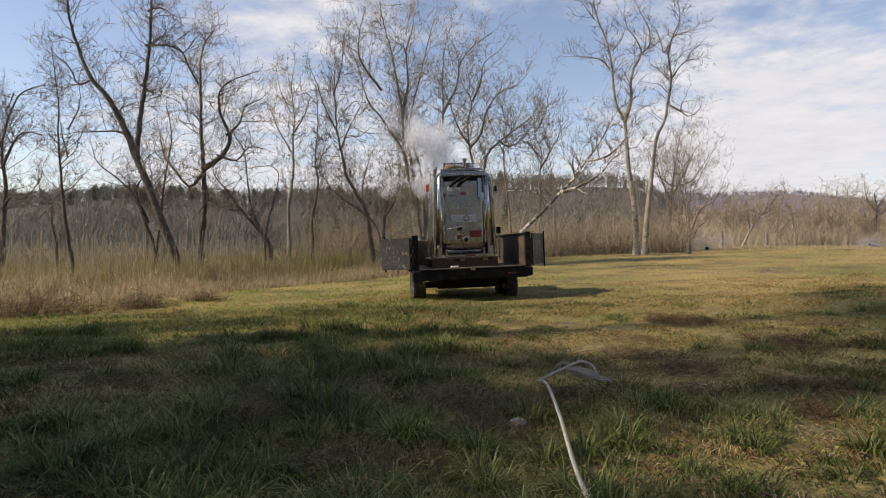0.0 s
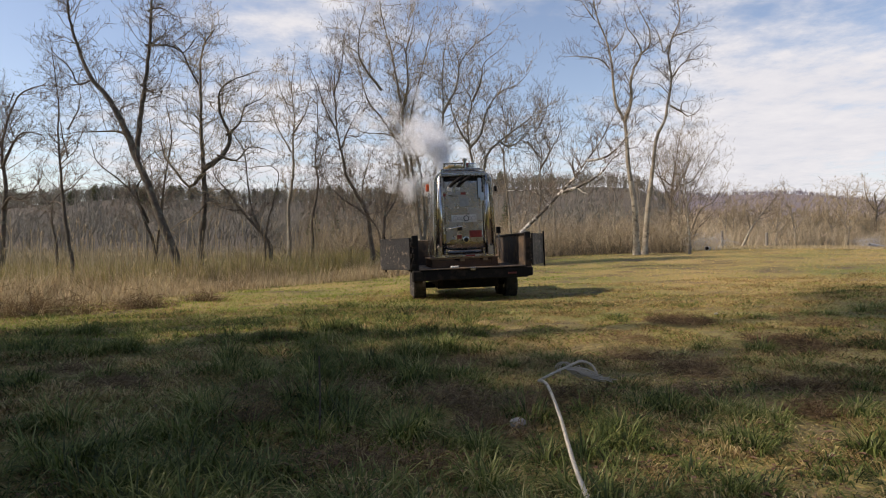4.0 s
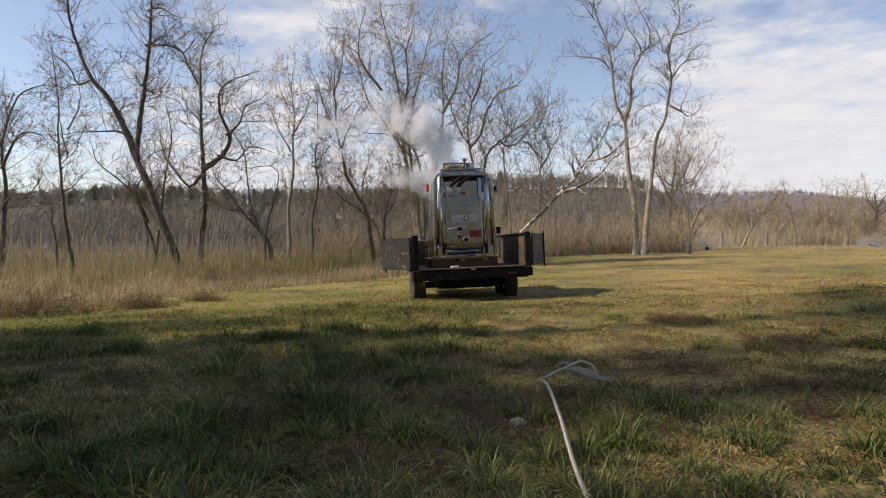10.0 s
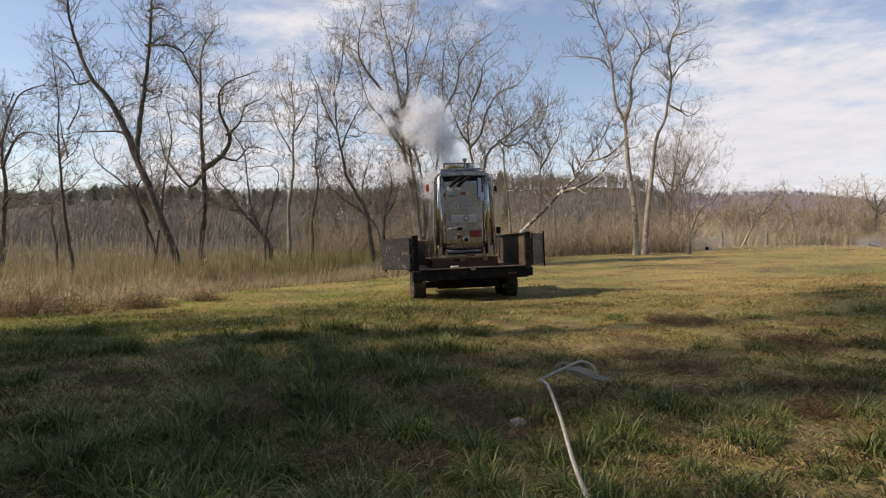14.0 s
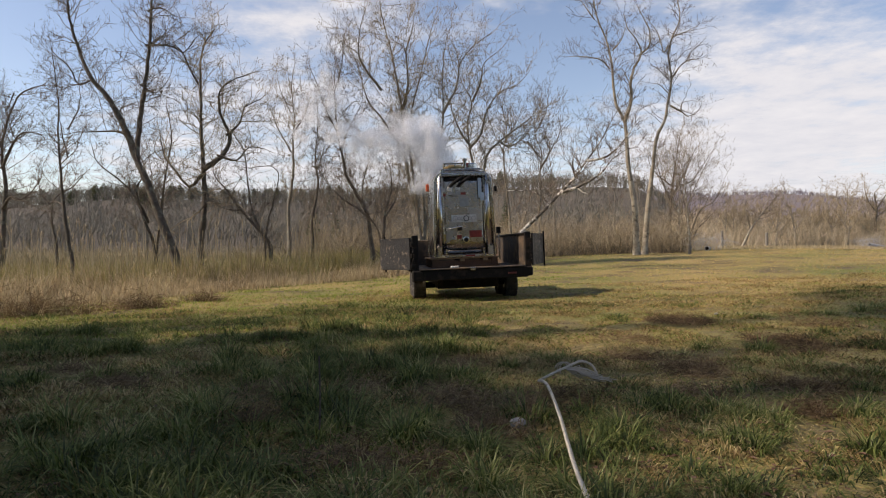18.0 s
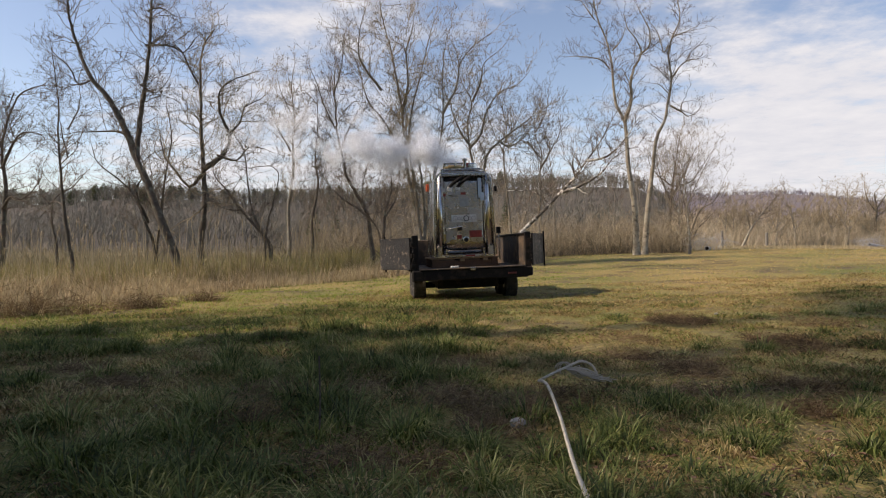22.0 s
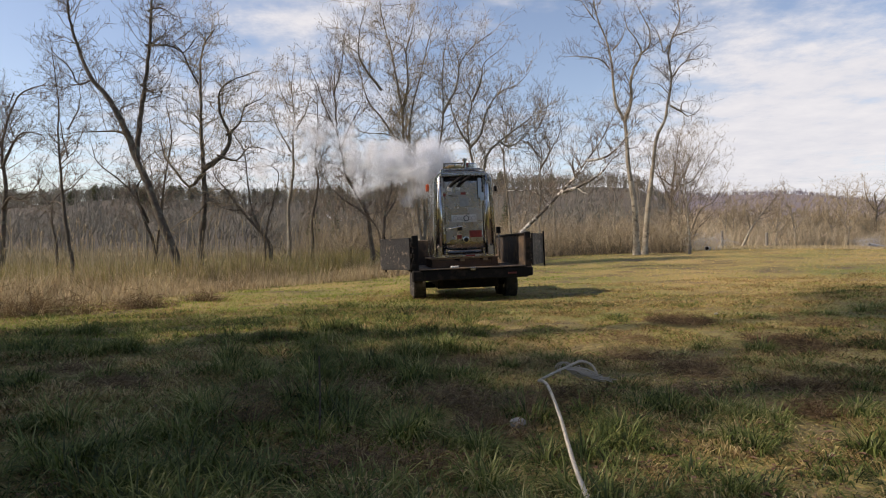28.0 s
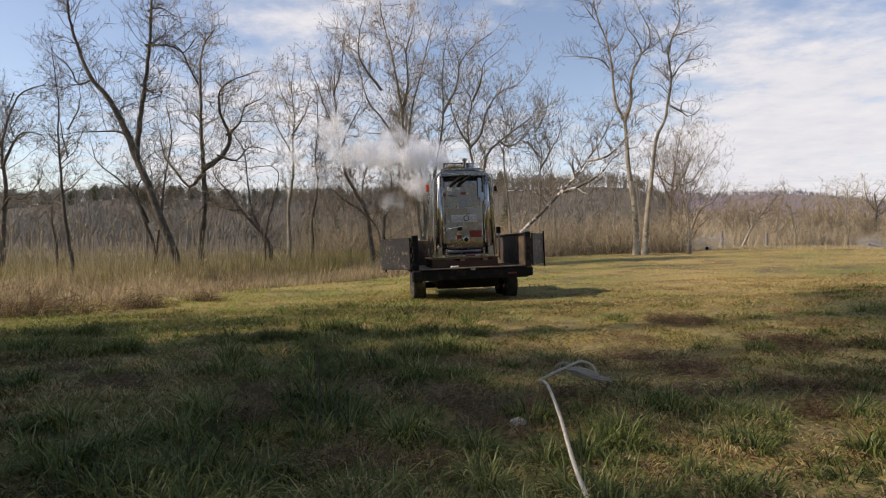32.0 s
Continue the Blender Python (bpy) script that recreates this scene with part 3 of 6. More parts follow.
bare_tree("bare_tree", "many-stemmed bare tree with zigzag upper limbs", 1.09, 21.00, 0.49, [
    ([(0.00, 0.00), (0.06, 1.41), (-0.04, 2.91), (-0.19, 3.62), (-0.26, 4.50), (-0.13, 5.16), (-0.51, 5.91), (-0.56, 6.66)], 0.085, 0.01),
    ([(-0.19, 3.62), (0.15, 4.03), (0.38, 4.88), (0.81, 5.44), (1.37, 5.72), (1.74, 6.10)], 0.05, 0.008),
    ([(0.11, 1.41), (0.26, 2.72), (0.38, 3.38), (0.81, 3.84), (1.18, 4.13), (2.21, 4.88), (2.68, 5.16)], 0.07, 0.01),
    ([(0.81, 3.84), (1.09, 3.66), (1.56, 3.94), (1.84, 4.31)], 0.04, 0.01),
    ([(-0.11, 5.16), (0.15, 5.72), (0.24, 6.28), (0.71, 6.66)], 0.04, 0.01),
    ([(-0.13, 3.62), (-0.51, 4.13), (-0.79, 4.78), (-0.98, 5.35)], 0.05, 0.01),
], 4.6, 0.9)
bare_tree("bare_tree", "slim grey bare tree rising from brush", 2.59, 24.00, 0.77, [
    ([(0.00, 0.00), (-0.06, 1.29), (-0.19, 2.57), (-0.28, 3.64), (-0.17, 4.50), (-0.32, 5.36), (-0.21, 6.00)], 0.075, 0.01),
    ([(-0.11, 2.14), (-0.75, 2.04), (-1.18, 1.61)], 0.02, 0.008),
    ([(-0.28, 3.64), (-0.64, 4.39), (-0.86, 4.93)], 0.03, 0.008),
    ([(-0.26, 3.97), (0.21, 4.82), (0.43, 5.36)], 0.03, 0.008),
], 4.0, 0.8)
bare_tree("bare_tree", "slim grey bare tree with upswept branches", 3.62, 24.00, 0.88, [
    ([(0.00, 0.00), (0.06, 1.39), (0.06, 2.68), (0.11, 3.54), (-0.17, 4.29), (-0.11, 5.25)], 0.085, 0.01),
    ([(0.06, 2.89), (0.47, 3.64), (0.79, 4.29), (0.69, 4.93)], 0.04, 0.01),
    ([(0.09, 3.32), (-0.39, 3.86), (-0.81, 4.07)], 0.03, 0.01),
    ([(-0.11, 4.29), (0.26, 5.04), (0.36, 5.68)], 0.03, 0.01),
], 4.6, 0.9)
bare_tree("fallen_tree", "grey lichen-spotted tree leaning low across the brush", 1.84, 17.00, 0.80, [
    ([(0.00, 0.00), (0.30, 0.43), (0.68, 0.80), (1.06, 1.15), (1.32, 1.44), (1.72, 1.87), (2.05, 2.32), (2.43, 2.85), (2.73, 3.39)], 0.085, 0.015),
    ([(1.32, 1.44), (1.75, 1.61), (2.20, 1.87), (2.51, 2.25), (2.81, 2.47)], 0.055, 0.012),
    ([(1.06, 1.11), (0.84, 1.41), (0.53, 1.56), (-0.08, 1.56)], 0.02, 0.008),
    ([(1.72, 1.87), (1.59, 2.25), (1.75, 2.67)], 0.03, 0.01),
    ([(2.05, 2.32), (2.51, 2.40), (2.96, 2.85), (3.14, 3.23)], 0.04, 0.01),
    ([(1.75, 1.61), (2.05, 1.41), (2.35, 1.76)], 0.02, 0.008),
], 3.0, 0.8, M_BIRCH)
bare_tree("tall_tree", "tall pale-barked bare tree with two trunks", 7.66, 25.00, 0.50, [
    ([(0.00, 0.00), (-0.11, 1.83), (-0.31, 3.39), (-0.42, 4.51), (-0.47, 5.29), (-0.83, 5.96), (-0.98, 6.74), (-1.07, 7.64), (-1.27, 8.53), (-1.67, 9.31), (-1.83, 10.32)], 0.135, 0.022),
    ([(-0.47, 5.29), (-0.27, 6.07), (-0.33, 6.74), (-0.20, 7.30), (0.09, 7.90), (-0.16, 8.42), (-0.49, 8.86), (-0.60, 9.42)], 0.085, 0.013),
    ([(0.09, 7.90), (0.51, 8.31), (0.51, 8.86), (0.29, 9.31), (-0.04, 9.87)], 0.05, 0.012),
    ([(-1.07, 7.37), (-1.50, 7.68), (-2.17, 7.79), (-2.66, 7.86)], 0.035, 0.01),
    ([(-0.98, 8.08), (-0.60, 8.53), (-0.42, 9.09)], 0.03, 0.01),
    ([(-0.27, 6.74), (-0.60, 7.30), (-0.94, 7.23)], 0.025, 0.01),
    ([(-1.67, 9.31), (-1.94, 9.65), (-2.28, 10.32)], 0.03, 0.01),
], 2.8, 0.8)
bare_tree("tall_tree", "tall pale-barked bare tree with kinked upper trunk", 8.07, 25.30, 0.50, [
    ([(0.00, 0.00), (0.11, 1.85), (0.32, 3.43), (0.47, 4.68), (0.77, 5.36), (0.95, 6.15), (1.04, 7.05), (0.93, 7.95), (1.11, 8.74), (1.45, 9.54), (1.33, 10.66)], 0.12, 0.02),
    ([(1.04, 7.05), (1.45, 7.61), (1.90, 7.84), (2.35, 7.91)], 0.04, 0.012),
    ([(1.04, 5.97), (1.45, 5.74), (1.74, 5.58), (2.06, 5.69)], 0.05, 0.012),
    ([(0.93, 8.41), (0.70, 8.07), (0.54, 8.86), (0.20, 9.31)], 0.035, 0.01),
    ([(1.11, 8.74), (1.56, 8.86), (2.12, 9.20)], 0.03, 0.01),
    ([(0.95, 6.48), (0.54, 6.82), (0.32, 6.87)], 0.03, 0.01),
    ([(1.45, 5.74), (1.51, 6.10), (1.83, 6.19)], 0.03, 0.01),
], 2.8, 0.8)
bare_tree("bare_tree", "wide twiggy pinkish-grey bare tree behind", 12.18, 34.00, 0.60, [
    ([(0.00, 0.00), (0.03, 1.70), (0.15, 3.52), (0.30, 5.04), (0.46, 6.26)], 0.12, 0.015),
    ([(0.09, 2.61), (-0.61, 4.13), (-0.82, 5.34)], 0.06, 0.012),
    ([(0.12, 2.92), (0.91, 4.43), (1.43, 5.59)], 0.06, 0.012),
    ([(0.09, 3.52), (-1.06, 4.43), (-1.37, 5.50)], 0.04, 0.01),
    ([(0.15, 3.52), (1.21, 3.83), (2.28, 5.34)], 0.05, 0.01),
], 3.6, 1.3)
bare_tree("multi_stem_shrub", "multi-stemmed grey shrub at the field edge", 12.61, 33.00, 0.60, [
    ([(0.00, 0.00), (-0.21, 1.36), (-0.65, 2.83), (-1.00, 3.42)], 0.09, 0.015),
    ([(0.12, 0.00), (0.06, 1.65), (-0.12, 2.83), (-0.35, 3.71)], 0.08, 0.015),
    ([(0.18, 0.00), (0.38, 1.36), (0.77, 2.24), (1.27, 2.53), (1.77, 3.42)], 0.08, 0.012),
    ([(0.29, 0.00), (0.59, 1.06), (1.12, 1.65), (1.47, 2.09)], 0.06, 0.012),
    ([(-0.12, 0.00), (-0.65, 1.06), (-1.24, 1.95)], 0.05, 0.012),
], 3.6, 1.2)
bare_tree("bare_tree", "small pale bare tree leaning at the field edge", 28.57, 62.00, 0.92, [
    ([(0.83, 0.11), (1.55, 1.83), (2.21, 2.77), (2.88, 3.77), (3.32, 5.15)], 0.14, 0.03),
    ([(1.55, 1.83), (1.00, 3.21), (0.66, 4.60)], 0.1, 0.02),
    ([(2.49, 3.21), (3.60, 4.04), (4.71, 4.32)], 0.08, 0.02),
], 2.2, 1.8)
bare_tree("bare_tree", "rounded tan bare tree beyond the field", 51.44, 75.00, 1.08, [
    ([(0.00, 0.00), (-0.13, 2.41), (-0.07, 4.42), (-0.47, 6.10)], 0.22, 0.05),
    ([(-0.07, 4.09), (-1.14, 5.43), (-1.47, 6.43)], 0.1, 0.03),
    ([(-0.07, 4.42), (0.87, 5.76), (1.34, 6.77)], 0.1, 0.03),
    ([(-0.13, 3.42), (1.21, 4.42), (2.21, 5.09)], 0.08, 0.03),
], 2.2, 2.0)
bare_tree("bare_tree", "slim tan bare tree beyond the field", 47.76, 75.00, 1.08, [
    ([(0.00, 0.00), (0.00, 3.08), (0.20, 5.09), (0.20, 6.77)], 0.15, 0.03),
    ([(0.07, 3.75), (-0.80, 5.43), (-1.00, 6.56)], 0.08, 0.03),
    ([(0.07, 4.09), (0.87, 5.76), (1.21, 6.56)], 0.08, 0.03),
], 2.2, 1.8)


# slim young trees scattered through the brush
ry = random.Random(404)
for k in range(22):
    yy = ry.uniform(23, 40)
    xx = ry.uniform(-0.62, 0.4) * yy
    hh = ry.uniform(0.13, 0.2) * yy
    lean = ry.gauss(0, 0.1)
    top_x = lean * hh + ry.gauss(0, 0.2)
    bare_tree("young_tree", "slim young bare tree in the brush", xx, yy, ground_z(xx, yy), [
        ([(0, 0), (lean * hh * 0.3 + ry.gauss(0, 0.1), hh * 0.33), (lean * hh * 0.6 + ry.gauss(0, 0.15), hh * 0.66), (top_x, hh)], 0.055, 0.008),
        ([(lean * hh * 0.35, hh * 0.38), (lean * hh * 0.35 + ry.uniform(-0.6, 0.6), hh * 0.6), (ry.uniform(-1, 1), hh * 0.85)], 0.03, 0.008)], 2.6, 1.0)

for k in range(15):
    yy = ry.uniform(68, 84)
    xx = (0.44 + 0.023 * k + ry.uniform(-0.01, 0.01)) * yy
    hh = ry.uniform(0.05, 0.085) * yy
    bend = ry.uniform(-0.6, 0.6)
    bare_tree("field_tree", "tan bare tree in the hedge beyond the field", xx, yy, ground_z(xx, yy), [
        ([(0, 0), (bend * 0.5, hh * 0.4), (bend, hh * 0.7), (bend * 1.3, hh)], 0.14, 0.03),
        ([(bend * 0.4, hh * 0.35), (bend * 0.4 + ry.uniform(-1.6, -0.5), hh * 0.65), (ry.uniform(-2.4, -1.0), hh * 0.9)], 0.08, 0.02),
        ([(bend * 0.4, hh * 0.3), (bend * 0.4 + ry.uniform(0.5, 1.6), hh * 0.6), (ry.uniform(1.0, 2.4), hh * 0.85)], 0.08, 0.02)], 2.4, 1.7, M_LICHEN_BARK)

# ---- brush, woods and conifers behind ----
def brush(name, label, area, count, tall, material, seed, spread=0.25):
    """Thin upright stems with a few side twigs, scattered by area(rnd) -> x, y."""
    rnd = random.Random(seed)
    V, Q, T = [], [], []
    for _ in range(count):
        x, y = area(rnd)
        z = ground_z(x, y) - 0.05
        h = rnd.uniform(*tall) * rnd.uniform(0.6, 1.0)
        w = 0.0024 + 0.00014 * y
        lean = Vector((rnd.gauss(0, spread), rnd.gauss(0, spread), 1))
        p = Vector((x, y, z))
        a = rnd.uniform(0, 3.14)
        s = Vector((math.cos(a), math.sin(a), 0)) * w * 1.25
        bend = Vector((rnd.gauss(0, 0.18), rnd.gauss(0, 0.1), 0)) * h
        mid, tip = p + lean * h * 0.5 + Vector((rnd.gauss(0, 0.09), rnd.gauss(0, 0.09), 0)) * h, p + lean * h + bend
        k = len(V)
        V += [p - s, p + s, mid - s * 0.7, mid + s * 0.7, tip]
        Q.append((k, k + 1, k + 3, k + 2))
        T.append((k + 2, k + 3, k + 4))
        for j in range(18):
            f = rnd.uniform(0.1, 0.95)
            b = p + lean * h * f + bend * f * f
            e = b + Vector((rnd.gauss(0, 0.6), rnd.gauss(0, 0.5), rnd.uniform(-0.15, 0.6))) * h * 0.55 * (1.2 - f)
            k = len(V)
            V += [b - s * 0.7, b + s * 0.7, e]
            T.append((k, k + 1, k + 2))
    me = strip_mesh(name, np.array([tuple(v) for v in V]), np.array(T), np.array(Q), material)
    return tagged(new(name, me), label, "brush", kind="stuff")


brush("thicket", "dense grey-brown leafless brush behind the meadow",
      lambda r: (lambda s: (lambda y: (s * y, y))(r.uniform(26.5 if s > 0.16 else 22, 42)))(r.uniform(-0.22, 0.385)), 7000, (0.8, 2.9), M_BRUSH, 3, 0.42)
brush("undergrowth", "tangled undergrowth, coloured dark at the thicket's foot",
      lambda r: (lambda s: (lambda y: (s * y, y))(r.uniform(26.2 if s > 0.16 else 21.5, 34)))(r.uniform(-0.22, 0.385)), 2600, (0.4, 1.3), M_BRUSH_DARK, 6, 0.6)
brush("thicket", "low brown leafless brush among the trees",
      lambda r: ((lambda y: (r.uniform(-0.8, -0.12) * y, y))(r.uniform(19, 45))), 5000, (0.5, 1.5), M_SCRUB, 4, 0.45)
brush("thicket", "tangled hedge along the far side of the field",
      lambda r: ((lambda y: (r.uniform(0.36, 0.85) * y, y))(r.uniform(68, 84))), 3300, (1.4, 4.2), M_WOODS_SUNLIT, 5, 0.35)


def far_woods(name, label, spots, tall, seed, limbs=34, twigs=3, material=M_WOODS_SUNLIT):
    """Leafless woods: each tree a trunk strip with many branch strips, in one mesh."""
    rnd = random.Random(seed)
    V, Q, T = [], [], []
    for x, y in spots:
        z = ground_z(x, y) - 0.3
        h = rnd.uniform(*tall)
        w = 0.03 + y * 0.00024
        a = rnd.uniform(0, math.pi)
        p, s = Vector((x, y, z)), Vector((math.cos(a), math.sin(a), 0)) * w * 1.3
        tip = p + Vector((rnd.gauss(0, 0.12), rnd.gauss(0, 0.08), 1)) * h * 0.82
        k = len(V)
        mid = (p + tip) / 2 + Vector((rnd.gauss(0, 0.3), 0, 0))
        V += [p - s, p + s, mid - s * 0.6, mid + s * 0.6, tip]
        Q.append((k, k + 1, k + 3, k + 2))
        T.append((k + 2, k + 3, k + 4))
        for j in range(limbs):
            f = 0.22 + 0.76 * rnd.random()
            b = p.lerp(mid, f * 2) if f < 0.5 else mid.lerp(tip, f * 2 - 1)
            ln = h * 0.45 * (1.1 - f) * rnd.uniform(0.5, 1.2)
            a = rnd.uniform(0, 6.28)
            s = Vector((math.cos(a + 1.2), math.sin(a + 1.2), 0)) * w * 1.3
            e = b + Vector((math.cos(a), math.sin(a), rnd.uniform(0.3, 1.3))) * ln
            k = len(V)
            V += [b - s * 0.5, b + s * 0.5, e]
            T.append((k, k + 1, k + 2))
            for i in range(twigs):
                c = b.lerp(e, rnd.uniform(0.3, 0.9))
                o = c + Vector((rnd.gauss(0, 0.5), rnd.gauss(0, 0.5), rnd.uniform(0.1, 0.9))) * ln * 0.5
                k = len(V)
                V += [c - s * 0.45, c + s * 0.45, o]
                T.append((k, k + 1, k + 2))
    me = strip_mesh(name, np.array([tuple(v) for v in V]), np.array(T), np.array(Q), material)
    return tagged(new(name, me), label, "woods", kind="stuff")


def spots_in(seed, n, s0, s1, y0, y1):
    r = random.Random(seed)
    out = []
    for _ in range(n):
        y = y0 + (y1 - y0) * r.random() ** 1.2
        out.append((r.uniform(s0, s1) * y, y))
    return out


far_woods("far_woods", "bare grey-brown woods on the hillside", spots_in(11, 3400, -0.95, 0.5, 98, 255), (5, 8.5), 12, 20, 2, M_HILL_DIM)
far_woods("far_woods", "bare grey-brown woods along the ridge", spots_in(17, 1100, -0.95, 0.46, 204, 236), (4.5, 7.5), 18, 22, 3, M_HILL_DIM)
far_woods("far_woods", "bare brown woods beyond the field", spots_in(13, 560, 0.34, 0.95, 82, 135), (4.5, 8.5), 14)
far_woods("far_woods", "bare woods on the distant hilltop, tinted for haze", spots_in(15, 1500, 0.25, 0.95, 380, 640), (5, 8), 16, 14, 1, M_HAZED_HILL)
far_woods("far_woods", "bare woods along the distant skyline", spots_in(19, 1500, 0.3, 0.95, 600, 672), (3, 5.5), 20, 14, 1, M_HAZED_HILL)


def conifer(x, y, h, seed, label):
    rnd = random.Random(seed)
    top = tagged(new("conifer"), label, "tree", "conifers")
    top.location = (x, y, ground_z(x, y) - 0.1)
    tb = Tubes()
    tb.add([Vector((0, 0, 0)), Vector((0.03, 0, h * 0.5)), Vector((0, 0, h))], [h * 0.018, h * 0.012, 0.02], 6)
    ob = new("trunk", tb.mesh("trunk", M_BARK))
    ob.parent = top
    V, T = [], []
    n = int((260 + h * 22) * (0.32 if "beside" in label else 1.0))
    for i in range(n):
        f = (i + rnd.random()) / n
        zc = h * ((0.12 + 0.88 * f) if y < 100 else (0.03 + 0.97 * f))
        rad = h * (0.2 if y < 100 else 0.3) * ((1.02 - f) ** 0.8 if y < 100 else math.sin(math.pi * (0.15 + 0.83 * f)) ** 0.7) * rnd.uniform(0.55, 1.15)
        a = rnd.uniform(0, 6.28)
        o = Vector((math.cos(a), math.sin(a), 0))
        c = Vector((0, 0, zc))
        droop = Vector((0, 0, -0.15 * rad))
        sd = Vector((-o.y, o.x, 0)) * rad * 0.22
        for t0, t1 in ((0.1, 0.6), (0.45, 1.0)):
            k = len(V)
            lift = Vector((0, 0, rnd.uniform(-0.1, 0.25) * rad))
            V += [c + o * rad * t0, c + o * rad * (t0 + t1) / 2 + sd + lift * 0.5, c + o * rad * (t0 + t1) / 2 - sd + lift * 0.3, c + o * rad * t1 + droop + lift]
            T += [(k, k + 1, k + 3), (k, k + 3, k + 2)]
    me = strip_mesh("crown", np.array([tuple(v) for v in V]), np.array(T), np.zeros((0, 4), int), M_HAZED_PINE if y > 150 else M_CONIFER)
    ob = new("crown", me)
    ob.parent = top


rc = random.Random(21)
for k in range(84):
    yy = rc.uniform(222, 247)
    sx = rc.uniform(-0.8, -0.02) if k < 82 else rc.uniform(0.0, 0.3)
    conifer(sx * yy, yy, rc.uniform(3.8, 6.6), 100 + k, "green pine on the wooded ridge, paled by painted haze")
for k in range(10):
    yy = rc.uniform(360, 480)
    conifer(rc.uniform(0.52, 0.7) * yy, yy, rc.uniform(8, 12), 200 + k, "green conifer on the distant ridge, paled by painted haze")
for k, (sx, yy, hh) in enumerate(((-0.205, 48, 5.0), (-0.17, 42, 3.6), (0.1, 46, 4.2))):
    conifer(sx * yy, yy, hh, 300 + k, "young green conifer in the brush")
for k in range(16):
    yy = rc.uniform(190, 225)
    conifer(rc.uniform(-0.78, 0.25) * yy, yy, rc.uniform(4, 6), 250 + k, "green pine among the hillside woods, paled by painted haze")
# tall evergreens beside the meadow, out of sight, that shade its near part
for k, (xx, yy, hh) in enumerate(((-10.5, -3.6, 12.5), (-10.0, -2.2, 11.0), (-11.0, -0.9, 11.8), (-10.2, 0.3, 11.6), (-10.8, 1.6, 12.4), (-10.4, 2.9, 12.6),
                                  (-10.9, 4.2, 11.4), (-12.6, 0.9, 11.2), (-12.4, 2.3, 13.2), (-12.7, 3.7, 12.8), (-11.0, 5.7, 9.2))):
    conifer(xx, yy, hh, 400 + k, "tall dark evergreen beside the meadow")
# unseen evergreens behind the camera, added to darken what the tank reflects
for k in range(16):
    conifer(-26 + 3.6 * k + rc.uniform(-1, 1), rc.uniform(-19, -12), rc.uniform(10, 15), 500 + k, "tall dark evergreen out of view behind the camera")
# unseen bare trees, added so their twigs dapple the near meadow
bare_tree("bare_tree", "tall bare tree out of view beside the meadow", -9.0, -1.6, -0.2, [
    ([(0, 0), (0.2, 4), (0.0, 8), (0.3, 12), (0.1, 16)], 0.22, 0.03), ([(0.1, 5), (1.2, 8), (1.6, 12)], 0.1, 0.02), ([(0.1, 6), (-1.2, 9), (-1.5, 13)], 0.1, 0.02),
    ([(0.0, 8), (1.2, 11), (1.4, 14.5)], 0.08, 0.02)], 4.0, 1.6)
bare_tree("bare_tree", "tall bare tree out of view beside the meadow", -9.6, 2.2, -0.2, [
    ([(0, 0), (-0.2, 5), (0.1, 9), (0.0, 13), (0.2, 17.5)], 0.24, 0.03), ([(0.1, 9), (1.4, 11), (1.8, 14)], 0.1, 0.02), ([(0.1, 9), (-1.4, 12), (-1.5, 15)], 0.1, 0.02),
    ([(0.0, 11), (0.9, 13), (1.2, 16)], 0.08, 0.02)], 4.0, 1.6)


# another unseen bare tree, added to break up the edge of the shade
bare_tree("bare_tree", "slender bare tree out of view beside the meadow", -11.3, 6.3, -0.2, [
    ([(0, 0), (0.2, 3), (0.0, 6), (0.3, 9), (0.1, 11)], 0.16, 0.03), ([(0.1, 4), (1.0, 7), (1.4, 9.5)], 0.08, 0.02), ([(0.1, 4.5), (-1.2, 7), (-1.5, 9.5)], 0.08, 0.02)], 3.4, 1.6)


def tall_pine(x, y, h, clear, seed, label):
    """A pine whose crown starts high on a bare trunk."""
    rnd = random.Random(seed)
    top = tagged(new("pine"), label, "tree")
    top.location = (x, y, ground_z(x, y) - 0.1)
    tb = Tubes()
    tb.add([Vector((0, 0, 0)), Vector((0.15, 0, h * 0.5)), Vector((0, 0, h))], [0.25, 0.18, 0.03], 8)
    ob = new("trunk", tb.mesh("trunk", M_BARK))
    ob.parent = top
    V, T = [], []
    for k in range(70):
        f = rnd.random()
        a = rnd.uniform(0, 6.28)
        r = rnd.uniform(0.3, 2.4) * math.sin(math.pi * (0.15 + 0.8 * f))
        c = Vector((math.cos(a) * r, math.sin(a) * r, clear + (h - clear) * f))
        for i in range(40):
            o = c + Vector((rnd.gauss(0, 0.4), rnd.gauss(0, 0.4), rnd.gauss(0, 0.18)))
            d = Vector((rnd.gauss(0, 1), rnd.gauss(0, 1), rnd.gauss(0, 0.5))).normalized()
            s = d.cross(Vector((rnd.random(), rnd.random(), rnd.random()))).normalized() * 0.09
            n = len(V)
            V += [o - s, o + s, o + d * 0.35]
            T.append((n, n + 1, n + 2))
    ob = new("crown", strip_mesh("crown", np.array([tuple(v) for v in V]), np.array(T), np.zeros((0, 4), int), M_CONIFER))
    ob.parent = top


# unseen pine, placed so its high crown shades the meadow's right side
tall_pine(-10.0, 4.3, 18.0, 13.5, 601, "tall pine with a high dark crown, out of view beside the meadow")


